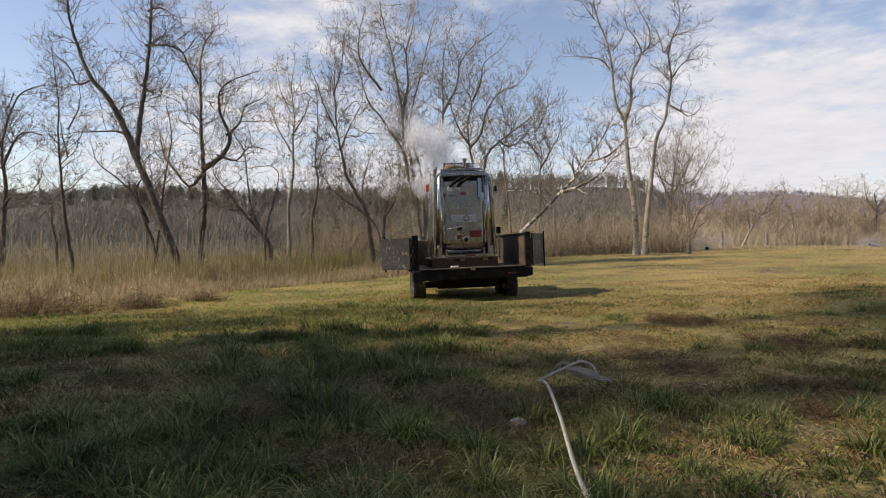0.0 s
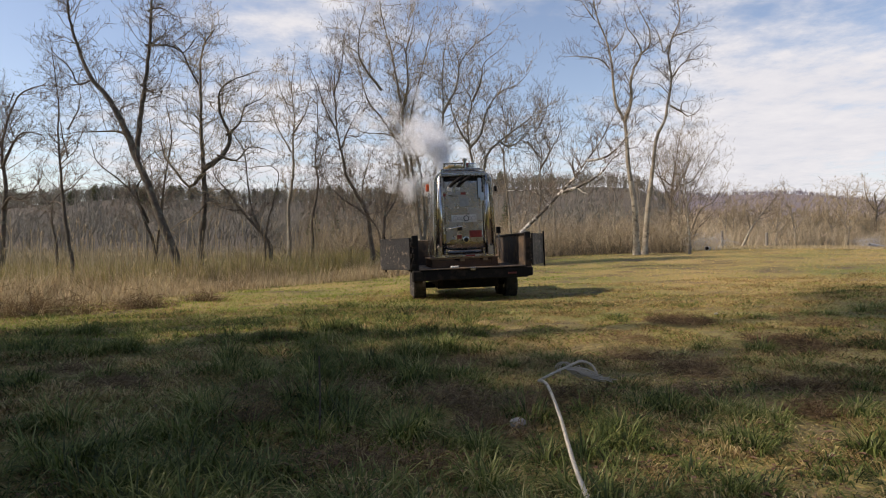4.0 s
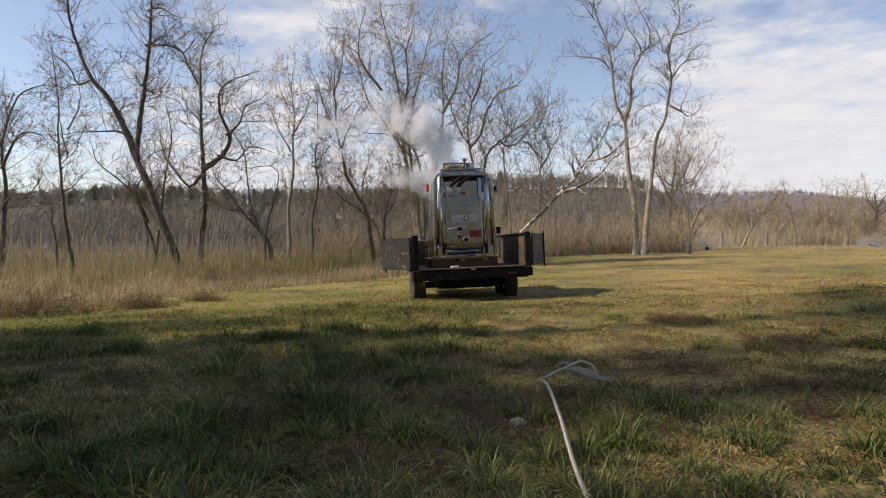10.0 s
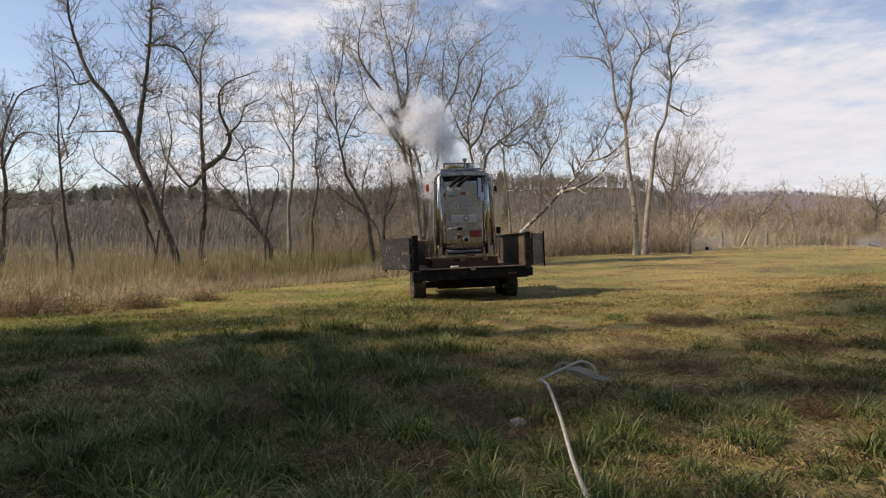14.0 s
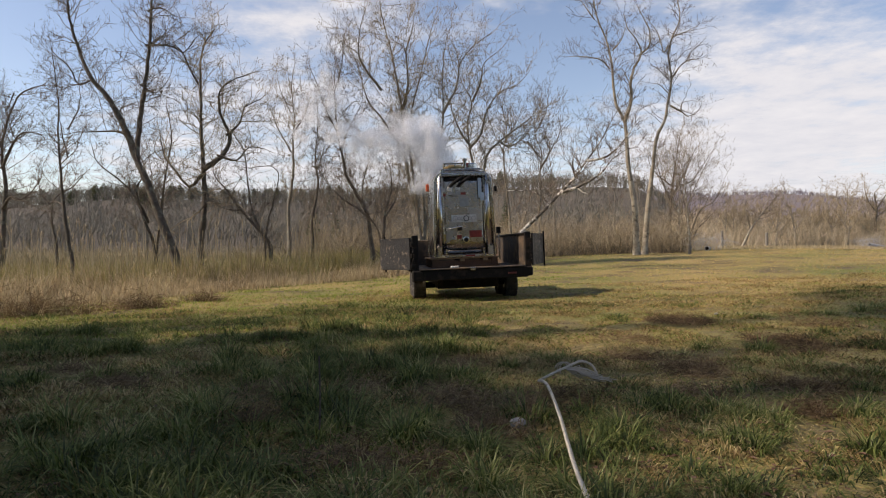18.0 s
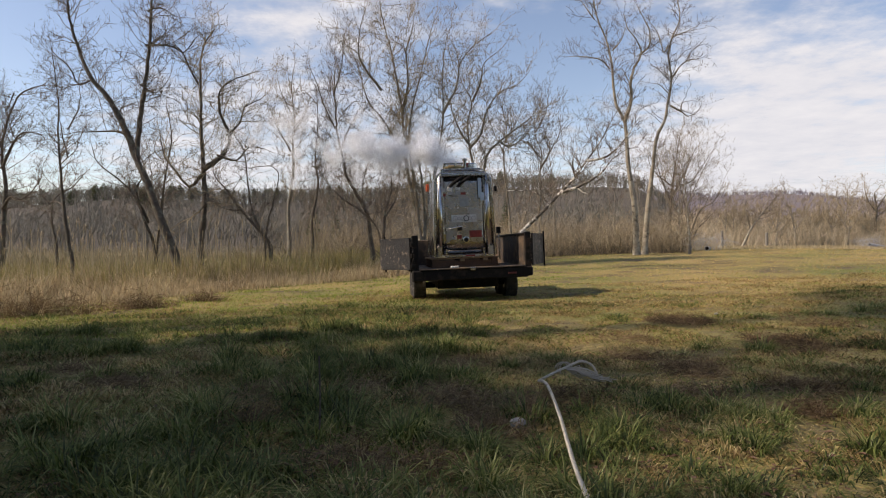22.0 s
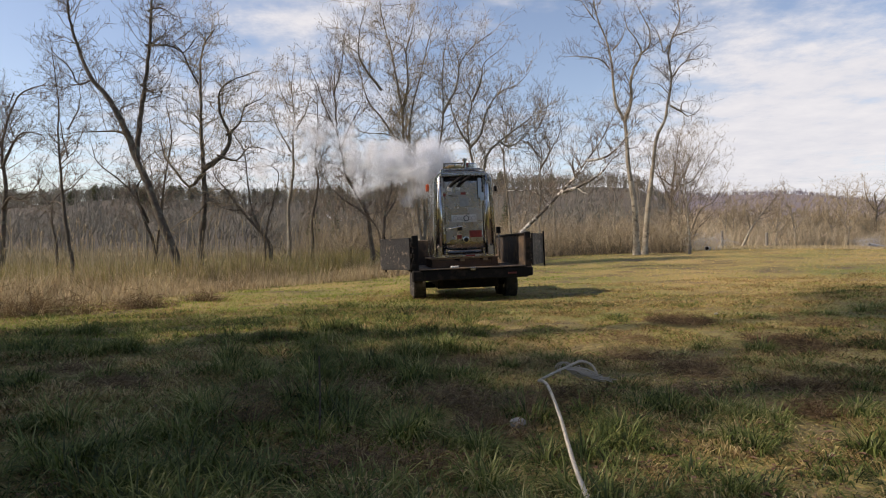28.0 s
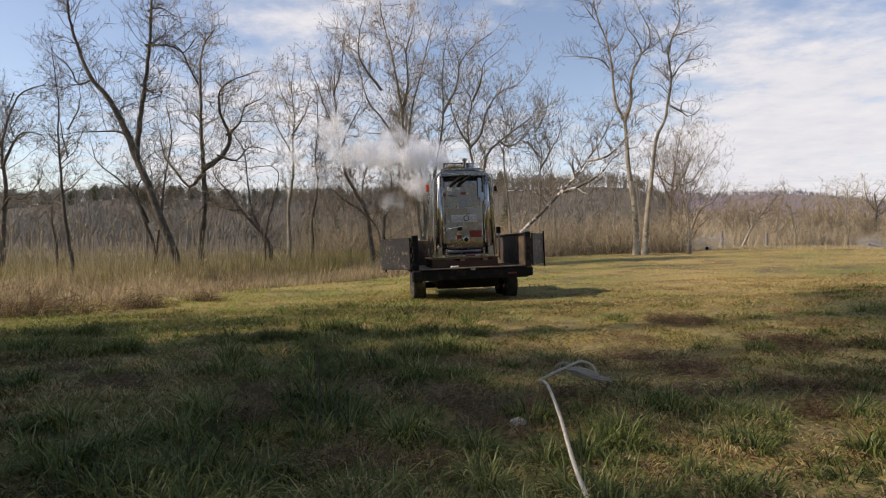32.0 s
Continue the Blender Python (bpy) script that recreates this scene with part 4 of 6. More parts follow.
# bare spots of the meadow where dead weeds lie: x, y, radius
WEEDS = ((0.42, 3.05, 0.17), (0.2, 2.95, 0.14), (0.02, 3.2, 0.2), (0.62, 3.2, 0.13), (-0.35, 2.2, 0.16), (-0.05, 2.15, 0.15), (1.9, 3.3, 0.2), (-1.9, 3.6, 0.22), (0.1, 4.2, 0.25), (1.35, 4.4, 0.22), (2.6, 4.3, 0.25), (-0.9, 3.3, 0.18),
         (1.56, 3.9, 0.24), (2.5, 4.7, 0.26), (1.7, 2.9, 0.14), (1.35, 3.3, 0.16), (1.5, 5.1, 0.26), (-0.84, 2.8, 0.15), (-0.43, 3.4, 0.18), (-2.4, 4.2, 0.24), (-0.3, 2.55, 0.14), (2.2, 5.9, 0.3), (3.3, 5.6, 0.3), (0.22, 2.7, 0.18))


def weedless(x, y):
    keep = np.ones(len(x), bool)
    for wx, wy, wr in WEEDS:
        keep &= np.hypot(x - wx, (y - wy) * 0.8) > wr * 0.85
    return keep


# ---- meadow grass ----
def blades(name, label, x, y, h, w, lean, material, seed, az=None):
    """Bent three-sided blades standing at x, y (arrays) with height, width and lean."""
    r = np.random.RandomState(seed)
    n = len(x)
    z = height(x, y) - 0.012
    a = r.uniform(0, 2 * np.pi, n) if az is None else az
    dx, dy = np.cos(a), np.sin(a)
    b = r.uniform(0, 2 * np.pi, n)
    sx, sy = np.cos(b) * w / 2, np.sin(b) * w / 2
    P = np.empty((n, 5, 3), np.float32)
    m = 0.55
    mx, my, mz = x + dx * lean * h * 0.35, y + dy * lean * h * 0.35, z + h * m
    tx, ty, tz = x + dx * lean * h, y + dy * lean * h, z + h * np.maximum(0.15, 1 - 0.35 * lean)
    P[:, 0] = np.stack([x - sx, y - sy, z], 1)
    P[:, 1] = np.stack([x + sx, y + sy, z], 1)
    P[:, 2] = np.stack([mx - sx * 0.8, my - sy * 0.8, mz], 1)
    P[:, 3] = np.stack([mx + sx * 0.8, my + sy * 0.8, mz], 1)
    P[:, 4] = np.stack([tx, ty, tz], 1)
    k = np.arange(n)[:, None] * 5
    me = strip_mesh(name, P.reshape(-1, 3), k + np.array([[2, 3, 4]]), k + np.array([[0, 1, 3, 2]]), material)
    return tagged(new(name, me), label, "grass", kind="stuff")


def patch_field(x, y, k=1.0):
    return sum(np.sin(k * f * (x * math.cos(a) + y * math.sin(a)) + p) for a, p, f in WAVES[1:7]) / 6


def meadow():
    r = np.random.RandomState(5)

    def scatter(n, y0, y1, power, wide=0.76, more=0.9):
        yy = y0 + (y1 - y0) * r.rand(n) ** power
        xx = (r.rand(n) * 2 - 1) * (more + wide * yy)
        return xx, yy

    def tufts(name, label, count, y0, y1, power, per, spread, tall, wide_b, material, seed, lean, bias, keep_over):
        cx, cy = scatter(count, y0, y1, power)
        lush = patch_field(cx, cy) * 0.9 + bias * cx + r.randn(len(cx)) * 0.3
        k = lush > keep_over
        k &= weedless(cx, cy)
        cx, cy, lush = cx[k], cy[k], np.clip(lush[k], -0.3, 0.8)
        big = r.rand(len(cx)) ** 2.2
        num = (per[0] + (per[1] - per[0]) * big).astype(int)
        idx = np.repeat(np.arange(len(cx)), num)
        n = len(idx)
        rad = (spread[0] + (spread[1] - spread[0]) * big)[idx]
        ox, oy = r.randn(n) * rad, r.randn(n) * rad
        x, y = cx[idx] + ox, cy[idx] + oy
        h = (tall[0] + (tall[1] - tall[0]) * big * (0.6 + 0.5 * lush))[idx] * r.uniform(0.45, 1.2, n) * np.interp(x, [0.0, 1.0], [1.0, 0.72])
        w = r.uniform(*wide_b, n) * (1 + 0.06 * y)
        az = np.arctan2(oy, ox) + r.randn(n) * 0.6
        blades(name, label, x, y, h, w, r.uniform(*lean, n), material, seed, az)

    def arching(name, label, count, y1, per, core, size, tilts, wide_b, material, lush_over):
        """Tufts of long blades that arch outwards from a crown."""
        cx, cy = scatter(count, 1.0, y1, 1.6)
        lush = patch_field(cx, cy, 1.3) + r.randn(len(cx)) * 0.12
        if material is M_GRASS:
            k = weedless(cx, cy) & ((lush > lush_over) | ((cx > 0.1) & (cy < 3.3) & (r.rand(len(cx)) < 0.6)))
        else:
            k = weedless(cx, cy) & (lush < lush_over)
        if material is M_STRAW:
            k &= (cx < 0.7) | (r.rand(len(cx)) < 0.4)
        cx, cy = cx[k], cy[k]
        big = r.rand(len(cx)) ** 1.4
        idx = np.repeat(np.arange(len(cx)), (per[0] + (per[1] - per[0]) * big).astype(int))
        n = len(idx)
        a = r.uniform(0, 2 * np.pi, n)
        off = (core[0] + (core[1] - core[0]) * big)[idx] * np.sqrt(r.rand(n))
        x0, y0 = cx[idx] + np.cos(a) * off, cy[idx] + np.sin(a) * off * 0.8
        long = ((size[0] + (size[1] - size[0]) * big) * np.interp(cx, [0.0, 0.9], [1.0, 0.72]))[idx] * r.uniform(0.45, 1.15, n)
        out_a = a + r.randn(n) * 0.5
        tilt, w = r.uniform(*tilts, n), r.uniform(*wide_b, n)
        P = np.empty((n, 7, 3), np.float32)
        sx, sy = -np.sin(out_a) * w / 2, np.cos(out_a) * w / 2
        px, py, pz, ang = x0.copy(), y0.copy(), height(x0, y0) - 0.008, np.pi / 2 - tilt * 0.45
        for k in range(4):
            taper = (1.0, 0.95, 0.65, 0.0)[k]
            if k < 3:
                P[:, 2 * k] = np.stack([px - sx * taper, py - sy * taper, pz], 1)
                P[:, 2 * k + 1] = np.stack([px + sx * taper, py + sy * taper, pz], 1)
                seg = long / 3
                px, py, pz = px + np.cos(out_a) * np.cos(ang) * seg, py + np.sin(out_a) * np.cos(ang) * seg, pz + np.sin(ang) * seg
                pz = np.maximum(pz, height(px, py) + 0.004)
                ang = ang - tilt * 1.15
            else:
                P[:, 6] = np.stack([px, py, pz], 1)
        k = np.arange(n)[:, None] * 7
        Q = np.concatenate([k + np.array([[0, 1, 3, 2]]), k + np.array([[2, 3, 5, 4]])])
        me = strip_mesh(name, P.reshape(-1, 3), k + np.array([[4, 5, 6]]), Q, material)
        tagged(new(name, me), label, "grass", kind="stuff")

    arching("long_grass", "long arching blades of green grass in tufts", 1500, 6.5, (45, 170), (0.03, 0.1), (0.1, 0.24), (0.35, 1.35), (0.0035, 0.0065), M_GRASS, 0.1)
    arching("long_dead_grass", "long flattened blades of dead pale grass", 1100, 6.0, (20, 70), (0.02, 0.08), (0.08, 0.2), (1.0, 2.0), (0.003, 0.0055), M_STRAW, 0.1)
    tufts("grass", "green tufted meadow grass", 3300, 0.9, 9, 1.5, (16, 90), (0.03, 0.085), (0.04, 0.14), (0.003, 0.0065), M_GRASS, 6, (0.4, 2.3), -0.04, -0.4)
    tufts("grass", "green tufted turf of the open meadow", 8500, 5.0, 22, 1.3, (10, 30), (0.06, 0.16), (0.03, 0.07), (0.005, 0.01), M_TURF, 16, (0.4, 1.6), -0.11, -0.35)
    tufts("dead_grass", "bent tufts of straw-coloured dead grass", 5000, 0.9, 12, 1.5, (14, 60), (0.03, 0.1), (0.05, 0.12), (0.0025, 0.005), M_THATCH, 26, (0.8, 2.8), 0.1, -0.3)
    # matted straw and short blades everywhere between
    x, y = scatter(150000, 0.9, 9, 1.6)
    n = len(x)
    blades("matted_straw", "matted brown dead grass on the ground", x, y, r.uniform(0.012, 0.05, n), r.uniform(0.0022, 0.0048, n) * (1 + 0.08 * y),
           r.uniform(1.0, 4.5, n), M_THATCH, 7)
    # short blades, living and dead, over the near ground
    for name, label, many, tall, mat, seed in (("low_grass", "short green blades in the near grass", 52000, (0.02, 0.075), M_GRASS, 17),
                                               ("low_straw", "short pale dead blades in the near grass", 34000, (0.015, 0.06), M_STRAW, 18)):
        x, y = scatter(many, 0.9, 5.0, 1.35)
        keep = weedless(x, y)
        x, y = x[keep], y[keep]
        n = len(x)
        blades(name, label, x, y, r.uniform(*tall, n), r.uniform(0.003, 0.0055, n), r.uniform(0.5, 2.4, n), mat, seed)
    x, y = scatter(70000, 7, 36, 1.3)
    n = len(x)
    g = (patch_field(x, y, 0.6) - 0.08 * (x - 2.8) + r.randn(n) * 0.35) > 0.0
    hh = r.uniform(0.02, 0.055, n)
    ww = r.uniform(0.005, 0.009, n) * (1 + 0.07 * y)
    blades("short_grass", "short green turf of the open meadow", x[g], y[g], hh[g], ww[g], r.uniform(0.3, 1.2, g.sum()), M_TURF, 8)
    blades("short_dry_grass", "short straw-coloured turf of the open meadow", x[~g], y[~g], hh[~g], ww[~g], r.uniform(0.3, 1.6, (~g).sum()), M_SUNLIT_STRAW, 9)
    x, y = scatter(26000, 30, 72, 1.1)
    x = np.abs(x) + 4
    n = len(x)
    blades("pale_field_grass", "pale straw-coloured grass of the far field", x, y, r.uniform(0.05, 0.16, n), r.uniform(0.015, 0.035, n), r.uniform(0.2, 0.9, n), M_REED, 10)
    # fallen leaves caught in the grass
    n = 5000
    x, y = scatter(n, 1.7, 10, 1.5)
    z = height(x, y) + r.uniform(0.004, 0.03, n)
    V = np.empty((n, 5, 3))
    a, s = r.uniform(0, 6.28, n), r.uniform(0.007, 0.017, n)
    ca, sa = np.cos(a) * s, np.sin(a) * s
    V[:, 0] = np.stack([x - ca * 1.3, y - sa * 1.3, z], 1)
    V[:, 1] = np.stack([x + sa * 0.6, y - ca * 0.6, z + s * r.uniform(0.1, 0.6, n)], 1)
    V[:, 2] = np.stack([x + ca * 1.3, y + sa * 1.3, z + s * r.uniform(-0.1, 0.4, n)], 1)
    V[:, 3] = np.stack([x - sa * 0.6, y + ca * 0.6, z + s * r.uniform(0.1, 0.6, n)], 1)
    V[:, 4] = np.stack([x, y, z], 1)
    k = np.arange(n)[:, None] * 5
    T = np.concatenate([k + np.array([[0, 1, 4]]), k + np.array([[1, 2, 4]]), k + np.array([[2, 3, 4]]), k + np.array([[3, 0, 4]])])
    tagged(new("leaf_litter", strip_mesh("leaf_litter", V.reshape(-1, 3), T, np.zeros((0, 4), int), M_LEAF)), "brown fallen leaves caught in the grass", "leaves", kind="stuff")


meadow()


def reeds():
    """Tall dry grass along the meadow's edge, thinning towards the trees."""
    r = np.random.RandomState(31)
    n = 52000
    s = r.rand(n)
    x = -14 + 14.2 * r.rand(n)
    edge = np.interp(x, [-14, -9, -6.6, -4.5, -2.4, -1.2, 0.2], [8.0, 9.3, 10.4, 13.2, 15.2, 16.6, 18.5])
    y = edge + 9.5 * s ** 1.3 + r.randn(n) * 0.25
    h = r.uniform(0.25, 0.8, n) * (0.45 + 0.75 * np.clip((y - edge) / 3.0, 0, 1)) * (0.75 + 0.55 * patch_field(x, y, 1.6))
    h = np.maximum(h, 0.12)
    blades("tall_dry_grass", "tall tan dry grass along the meadow edge", x, y, h, r.uniform(0.004, 0.009, n) * 1.7, r.uniform(0.1, 1.5, n), M_REED, 32)
    n = 13000
    x = -15 + 13 * r.rand(n)
    y = np.interp(x, [-15, -9, -6, -2], [12, 12.5, 14, 17]) + 6 * r.rand(n)
    blades("tall_green_grass", "olive-green tall grass among the reeds", x, y, r.uniform(0.35, 0.95, n), r.uniform(0.006, 0.011, n) * 1.5, r.uniform(0.1, 0.8, n), M_RUSH, 33)


def stalks():
    """Single tall stalks with feathery heads above the reeds."""
    r = random.Random(61)
    V, T = [], []
    for k in range(240):
        x = r.uniform(-13, -3.2)
        y = float(np.interp(x, [-13, -9, -6, -3], [12, 12.4, 13.6, 15.5])) + r.uniform(0, 3.5)
        z, h = ground_z(x, y), r.uniform(0.8, 1.7)
        lean = Vector((r.gauss(0, 0.12), r.gauss(0, 0.08), 1))
        p, s = Vector((x, y, z)), Vector((0.006, 0, 0))
        tip = p + lean * h
        n = len(V)
        V += [p - s, p + s, tip + s * 0.5, tip - s * 0.5]
        T += [(n, n + 1, n + 2), (n, n + 2, n + 3)]
        for i in range(14):
            c = tip - lean * r.uniform(0, 0.14)
            e = c + Vector((r.gauss(0, 0.03), r.gauss(0, 0.03), r.uniform(-0.01, 0.05)))
            n = len(V)
            V += [c - s, c + s, e]
            T.append((n, n + 1, n + 2))
    me = strip_mesh("reed_stalk", np.array([tuple(v) for v in V]), np.array(T), np.zeros((0, 4), int), M_REED)
    tagged(new("reed_stalk", me), "tall straw-coloured reed stalks with feathery heads", "reed", kind="stuff")


reeds()
stalks()



def dead_shrub(x, y, s, seed):
    """A collapsed heap of dead stems in front of the reeds, with long pale stalks fallen over it."""
    rnd = random.Random(seed)
    top = tagged(new("dead_shrub"), "low collapsed heap of dead stems before the reeds", "shrub", "dead shrubs")
    top.location = (x, y, ground_z(x, y))
    tb = Tubes()
    for k in range(420):
        u = rnd.gauss(0, 0.42)
        c = Vector((u, rnd.gauss(0, 0.22), (abs(rnd.gauss(0, 0.16)) * math.exp(-u * u) + 0.02))) * s
        d = Vector((rnd.gauss(0, 0.8), rnd.gauss(0, 0.6), rnd.gauss(0, 0.5))).normalized() * rnd.uniform(0.08, 0.28) * s
        tb.add([c - d, c + Vector((rnd.gauss(0, 0.03), 0, rnd.gauss(0, 0.03))), c + d], [0.002, 0.0035, 0.0015], 3)
    ob = new("tangle", tb.mesh("tangle", M_WEED, False))
    ob.parent = top
    tb = Tubes()
    for k in range(60):
        c = Vector((rnd.gauss(0, 0.4), -0.12 + rnd.gauss(0, 0.12), 0.0)) * s
        d = Vector((rnd.gauss(0, 0.5), rnd.gauss(-0.1, 0.2), rnd.uniform(0.3, 1.0))).normalized() * rnd.uniform(0.3, 0.65) * s
        tb.add([c, c + d * 0.5 + Vector((0, 0, 0.03)), c + d + Vector((rnd.gauss(0, 0.05), 0, -0.03))], [0.005, 0.004, 0.002], 3)
    ob = new("litter", tb.mesh("litter", M_REED, False))
    ob.parent = top
    ob["label"] = "pale fallen stalks"


for k, (x, y, s) in enumerate(((-5.75, 9.3, 0.9), (-4.75, 10.0, 0.6), (-4.1, 10.9, 0.4), (-6.6, 9.1, 0.95))):
    dead_shrub(x, y, s, 90 + k)


def weed_clump(x, y, r, n, seed):
    rnd = random.Random(seed)
    tb = Tubes()
    for k in range(n):
        a, q = rnd.uniform(0, 6.28), r * rnd.random() ** 0.6
        p = Vector((math.cos(a) * q, math.sin(a) * q, -0.01))
        pts = [p]
        d = Vector((rnd.gauss(0, 0.6), rnd.gauss(0, 0.6), 1.0)).normalized()
        for i in range(5):
            d = (d + Vector((rnd.gauss(0, 0.5), rnd.gauss(0, 0.5), rnd.gauss(-0.25, 0.3)))).normalized()
            p = p + d * 0.025
            if p.z < 0:
                p.z = 0.005
            pts.append(p.copy())
        tb.add(pts, [0.0018, 0.0018, 0.0016, 0.0014, 0.0012, 0.0008], 3)
    ob = tagged(new("weed_clump", tb.mesh("weed_clump", M_WEED, False)), "tangled clump of brown dead weeds in the grass", "weeds", "weed clumps")
    ob.location = (x, y, ground_z(x, y))


for k, (wx, wy, wr) in enumerate(WEEDS):
    weed_clump(wx, wy, wr, int(1900 * wr), 700 + k)

# ---- trailer with its open rear doors ----
TRAILER = pose(0.44, 9.0, 0.0, 0, -2.3, 6.0)
W, L, DECK, WALL = 0.815, 2.44, 0.485, 0.44


def tyre(n_lug=26):
    bm = bmesh.new()
    m = pose(0, 0, 0, 0, 90, 0)
    lathe(bm, [(0.13, -0.085), (0.19, -0.1), (0.222, -0.092), (0.23, -0.06), (0.226, -0.03), (0.23, 0.0), (0.226, 0.03), (0.23, 0.06), (0.222, 0.092),
               (0.19, 0.1), (0.13, 0.085)], m, 36)
    for k in range(n_lug):
        a = 360 / n_lug * k
        for sx, tw in ((-0.062, 14), (0.062, -14), (0.0, 0)):
            t = pose(0, 0, 0, a, 0, 0) @ pose(sx, 0, 0.231, 0, 0, tw)
            made = bmesh.ops.create_cube(bm, size=1)["verts"]
            bmesh.ops.transform(bm, matrix=t @ Matrix.Diagonal((0.045, 0.032, 0.012, 1)), verts=made)
    return bm


def build_trailer():
    top = tagged(new("dump_trailer"), "scuffed black steel trailer with open rear doors, parked on grass", "trailer")
    top.matrix_world = TRAILER
    part("floor_plate", one_box(-W + 0.03, W - 0.03, 0.0, L, DECK - 0.03, DECK), M_BED, top, "brown scuffed bed floor")
    for s, nm in ((-1, "side_wall"), (1, "side_wall")):
        bm = one_box(*sorted((s * (W - 0.035), s * (W - 0.005))), 0.03, L, DECK - 0.02, DECK + WALL, bevel=0.004)
        wall = part(nm, bm, M_BED, top)
        part("top_rail", one_box(*sorted((s * (W - 0.055), s * (W + 0.015))), 0.0, L, DECK + WALL, DECK + WALL + 0.035, bevel=0.008), M_BLACK, wall)
        for y in (0.55, 1.15, 1.75, 2.35):
            part("stake_post", one_box(*sorted((s * (W - 0.004), s * (W + 0.04))), y, y + 0.06, DECK - 0.06, DECK + WALL, bevel=0.006), M_BLACK, wall)
        part("corner_post", one_box(*sorted((s * (W - 0.05), s * (W + 0.035))), -0.035, 0.035, DECK - 0.1, DECK + WALL + 0.045, bevel=0.008), M_BLACK, top)
        part("frame_rail", one_box(*sorted((s * 0.42, s * 0.5)), 0.06, L + 0.1, 0.31, DECK - 0.032, bevel=0.01), M_BLACK, top)
        # tail box with its lamp at the end of the rear beam
        bx = part("tail_box", one_box(*sorted((s * (W - 0.11), s * (W + 0.05))), -0.065, 0.1, 0.31 if s < 0 else 0.34, DECK - 0.01, bevel=0.02), M_BLACK, top)
        if s > 0:
            part("tail_lamp", one_box(*sorted((s * 0.5, s * 0.62)), -0.082, -0.068, 0.375, 0.405, bevel=0.005), M_LAMP, top, "dull red tail lamp")
        # hinges down the corner post
        for z in (0.06, 0.2, 0.36):
            bm = bmesh.new()
            lathe(bm, [(0.016, -0.035), (0.018, -0.03), (0.018, 0.03), (0.016, 0.035)], pose(s * (W + 0.045), -0.02, DECK + z), 10)
            box(bm, *sorted((s * (W - 0.01), s * (W + 0.05))), -0.045, -0.03, DECK + z - 0.025, DECK + z + 0.025, bevel=0.004)
            part("hinge", bm, M_BLACK, top)
    part("front_wall", one_box(-W + 0.04, W - 0.04, L - 0.03, L, DECK, DECK + WALL), M_BED, top)
    part("rear_beam", one_box(-W + 0.02, W - 0.02, -0.06, 0.0, 0.325, DECK - 0.012, bevel=0.012), M_BLACK, top)
    part("rear_lip", one_box(-W + 0.06, W - 0.06, -0.075, 0.02, DECK - 0.01, DECK + 0.006, bevel=0.004), M_BED, top, "worn brown steel lip")
    part("latch_block", one_box(-0.04, 0.035, -0.085, -0.06, DECK - 0.035, DECK + 0.012, bevel=0.006), M_STEEL_DULL, top)
    for y in (0.5, 1.0, 1.5, 2.0):
        part("cross_member", one_box(-W + 0.05, W - 0.05, y, y + 0.05, 0.4, DECK - 0.031), M_BLACK, top)
    for y in (0.95, 1.5):
        part("axle", lathe(bmesh.new(), [(0.03, -0.72), (0.03, 0.72)], pose(0, y, 0.195, 0, 90, 0), 12), M_BLACK, top)
    bm = bmesh.new()
    for s in (-1, 1):
        box(bm, s * 0.25 - 0.05, s * 0.25 + 0.05, L, L + 1.25, 0.33, 0.41, turn=pose(0, 0, 0, 0, 0, s * 11))
    part("tongue", bm, M_BLACK, top)
    part("jack", one_box(-0.04, 0.04, L + 1.25, L + 1.33, -0.12, 0.72), M_BLACK, top)
    # box under the bed, widened and lowered to darken the see-through gap
    part("hydraulic_box", one_box(-0.46, 0.46, 0.5, 2.2, 0.17, 0.4), M_BLACK, top)
    rubber = tyre()
    for s, wy in ((-1, 0.95), (1, 0.95), (-1, 1.5), (1, 1.5)):
        wheel = part("wheel", lathe(bmesh.new(), [(0.05, -0.09), (0.11, -0.08), (0.14, -0.07), (0.14, 0.07), (0.11, 0.08), (0.05, 0.09)], pose(0, 0, 0, 0, 90, 0), 24),
                     M_STEEL_DULL, top)
        wheel.location = (s * (W - 0.1), wy, 0.195)
        part("tyre", rubber.copy(), M_RUBBER, wheel, "dusty black rubber tyre", smooth=False)
    rubber.free()
    # loose chains by the corner posts
    for s in (-1, 1):
        for k in range(7):
            ring = [Vector((0.013 * math.cos(q), 0.0, 0.02 * math.sin(q))) for q in np.linspace(0, 2 * math.pi, 11)]
            tb = Tubes()
            turn = pose(s * (W + 0.02) + 0.004 * math.sin(k * 2.0), -0.06, DECK + 0.3 - 0.03 * k, 0, 10, 90 * (k % 2))
            tb.add([turn @ v for v in ring], [0.0045] * 11, 5)
            ob = new("chain_link", tb.mesh("chain_link", M_BLACK))
            ob.parent = top
    # doors swung out past the corners
    for s in (-1, 1):
        door = bmesh.new()
        box(door, 0.02, 0.79, -0.014, 0.014, 0.0, WALL, bevel=0.004)
        ob = part("door", door, M_DOOR, top, "worn dark steel door swung open")
        ob.matrix_basis = pose(s * (W + 0.05), -0.02, DECK + 0.005, 0, 0, 122 if s < 0 else 64)
        part("door_lip", one_box(0.02, 0.79, -0.019, 0.019, WALL, WALL + 0.014, bevel=0.003), M_DOOR, ob)
        rod = bmesh.new()
        lathe(rod, [(0.012, -0.04), (0.012, WALL + 0.05)], pose(0.72, -0.035, 0), 10)
        part("latch_rod", rod, M_BLACK, ob)
    return top


build_trailer()

# ---- pallet under the tank ----
TANK_Y = 0.52


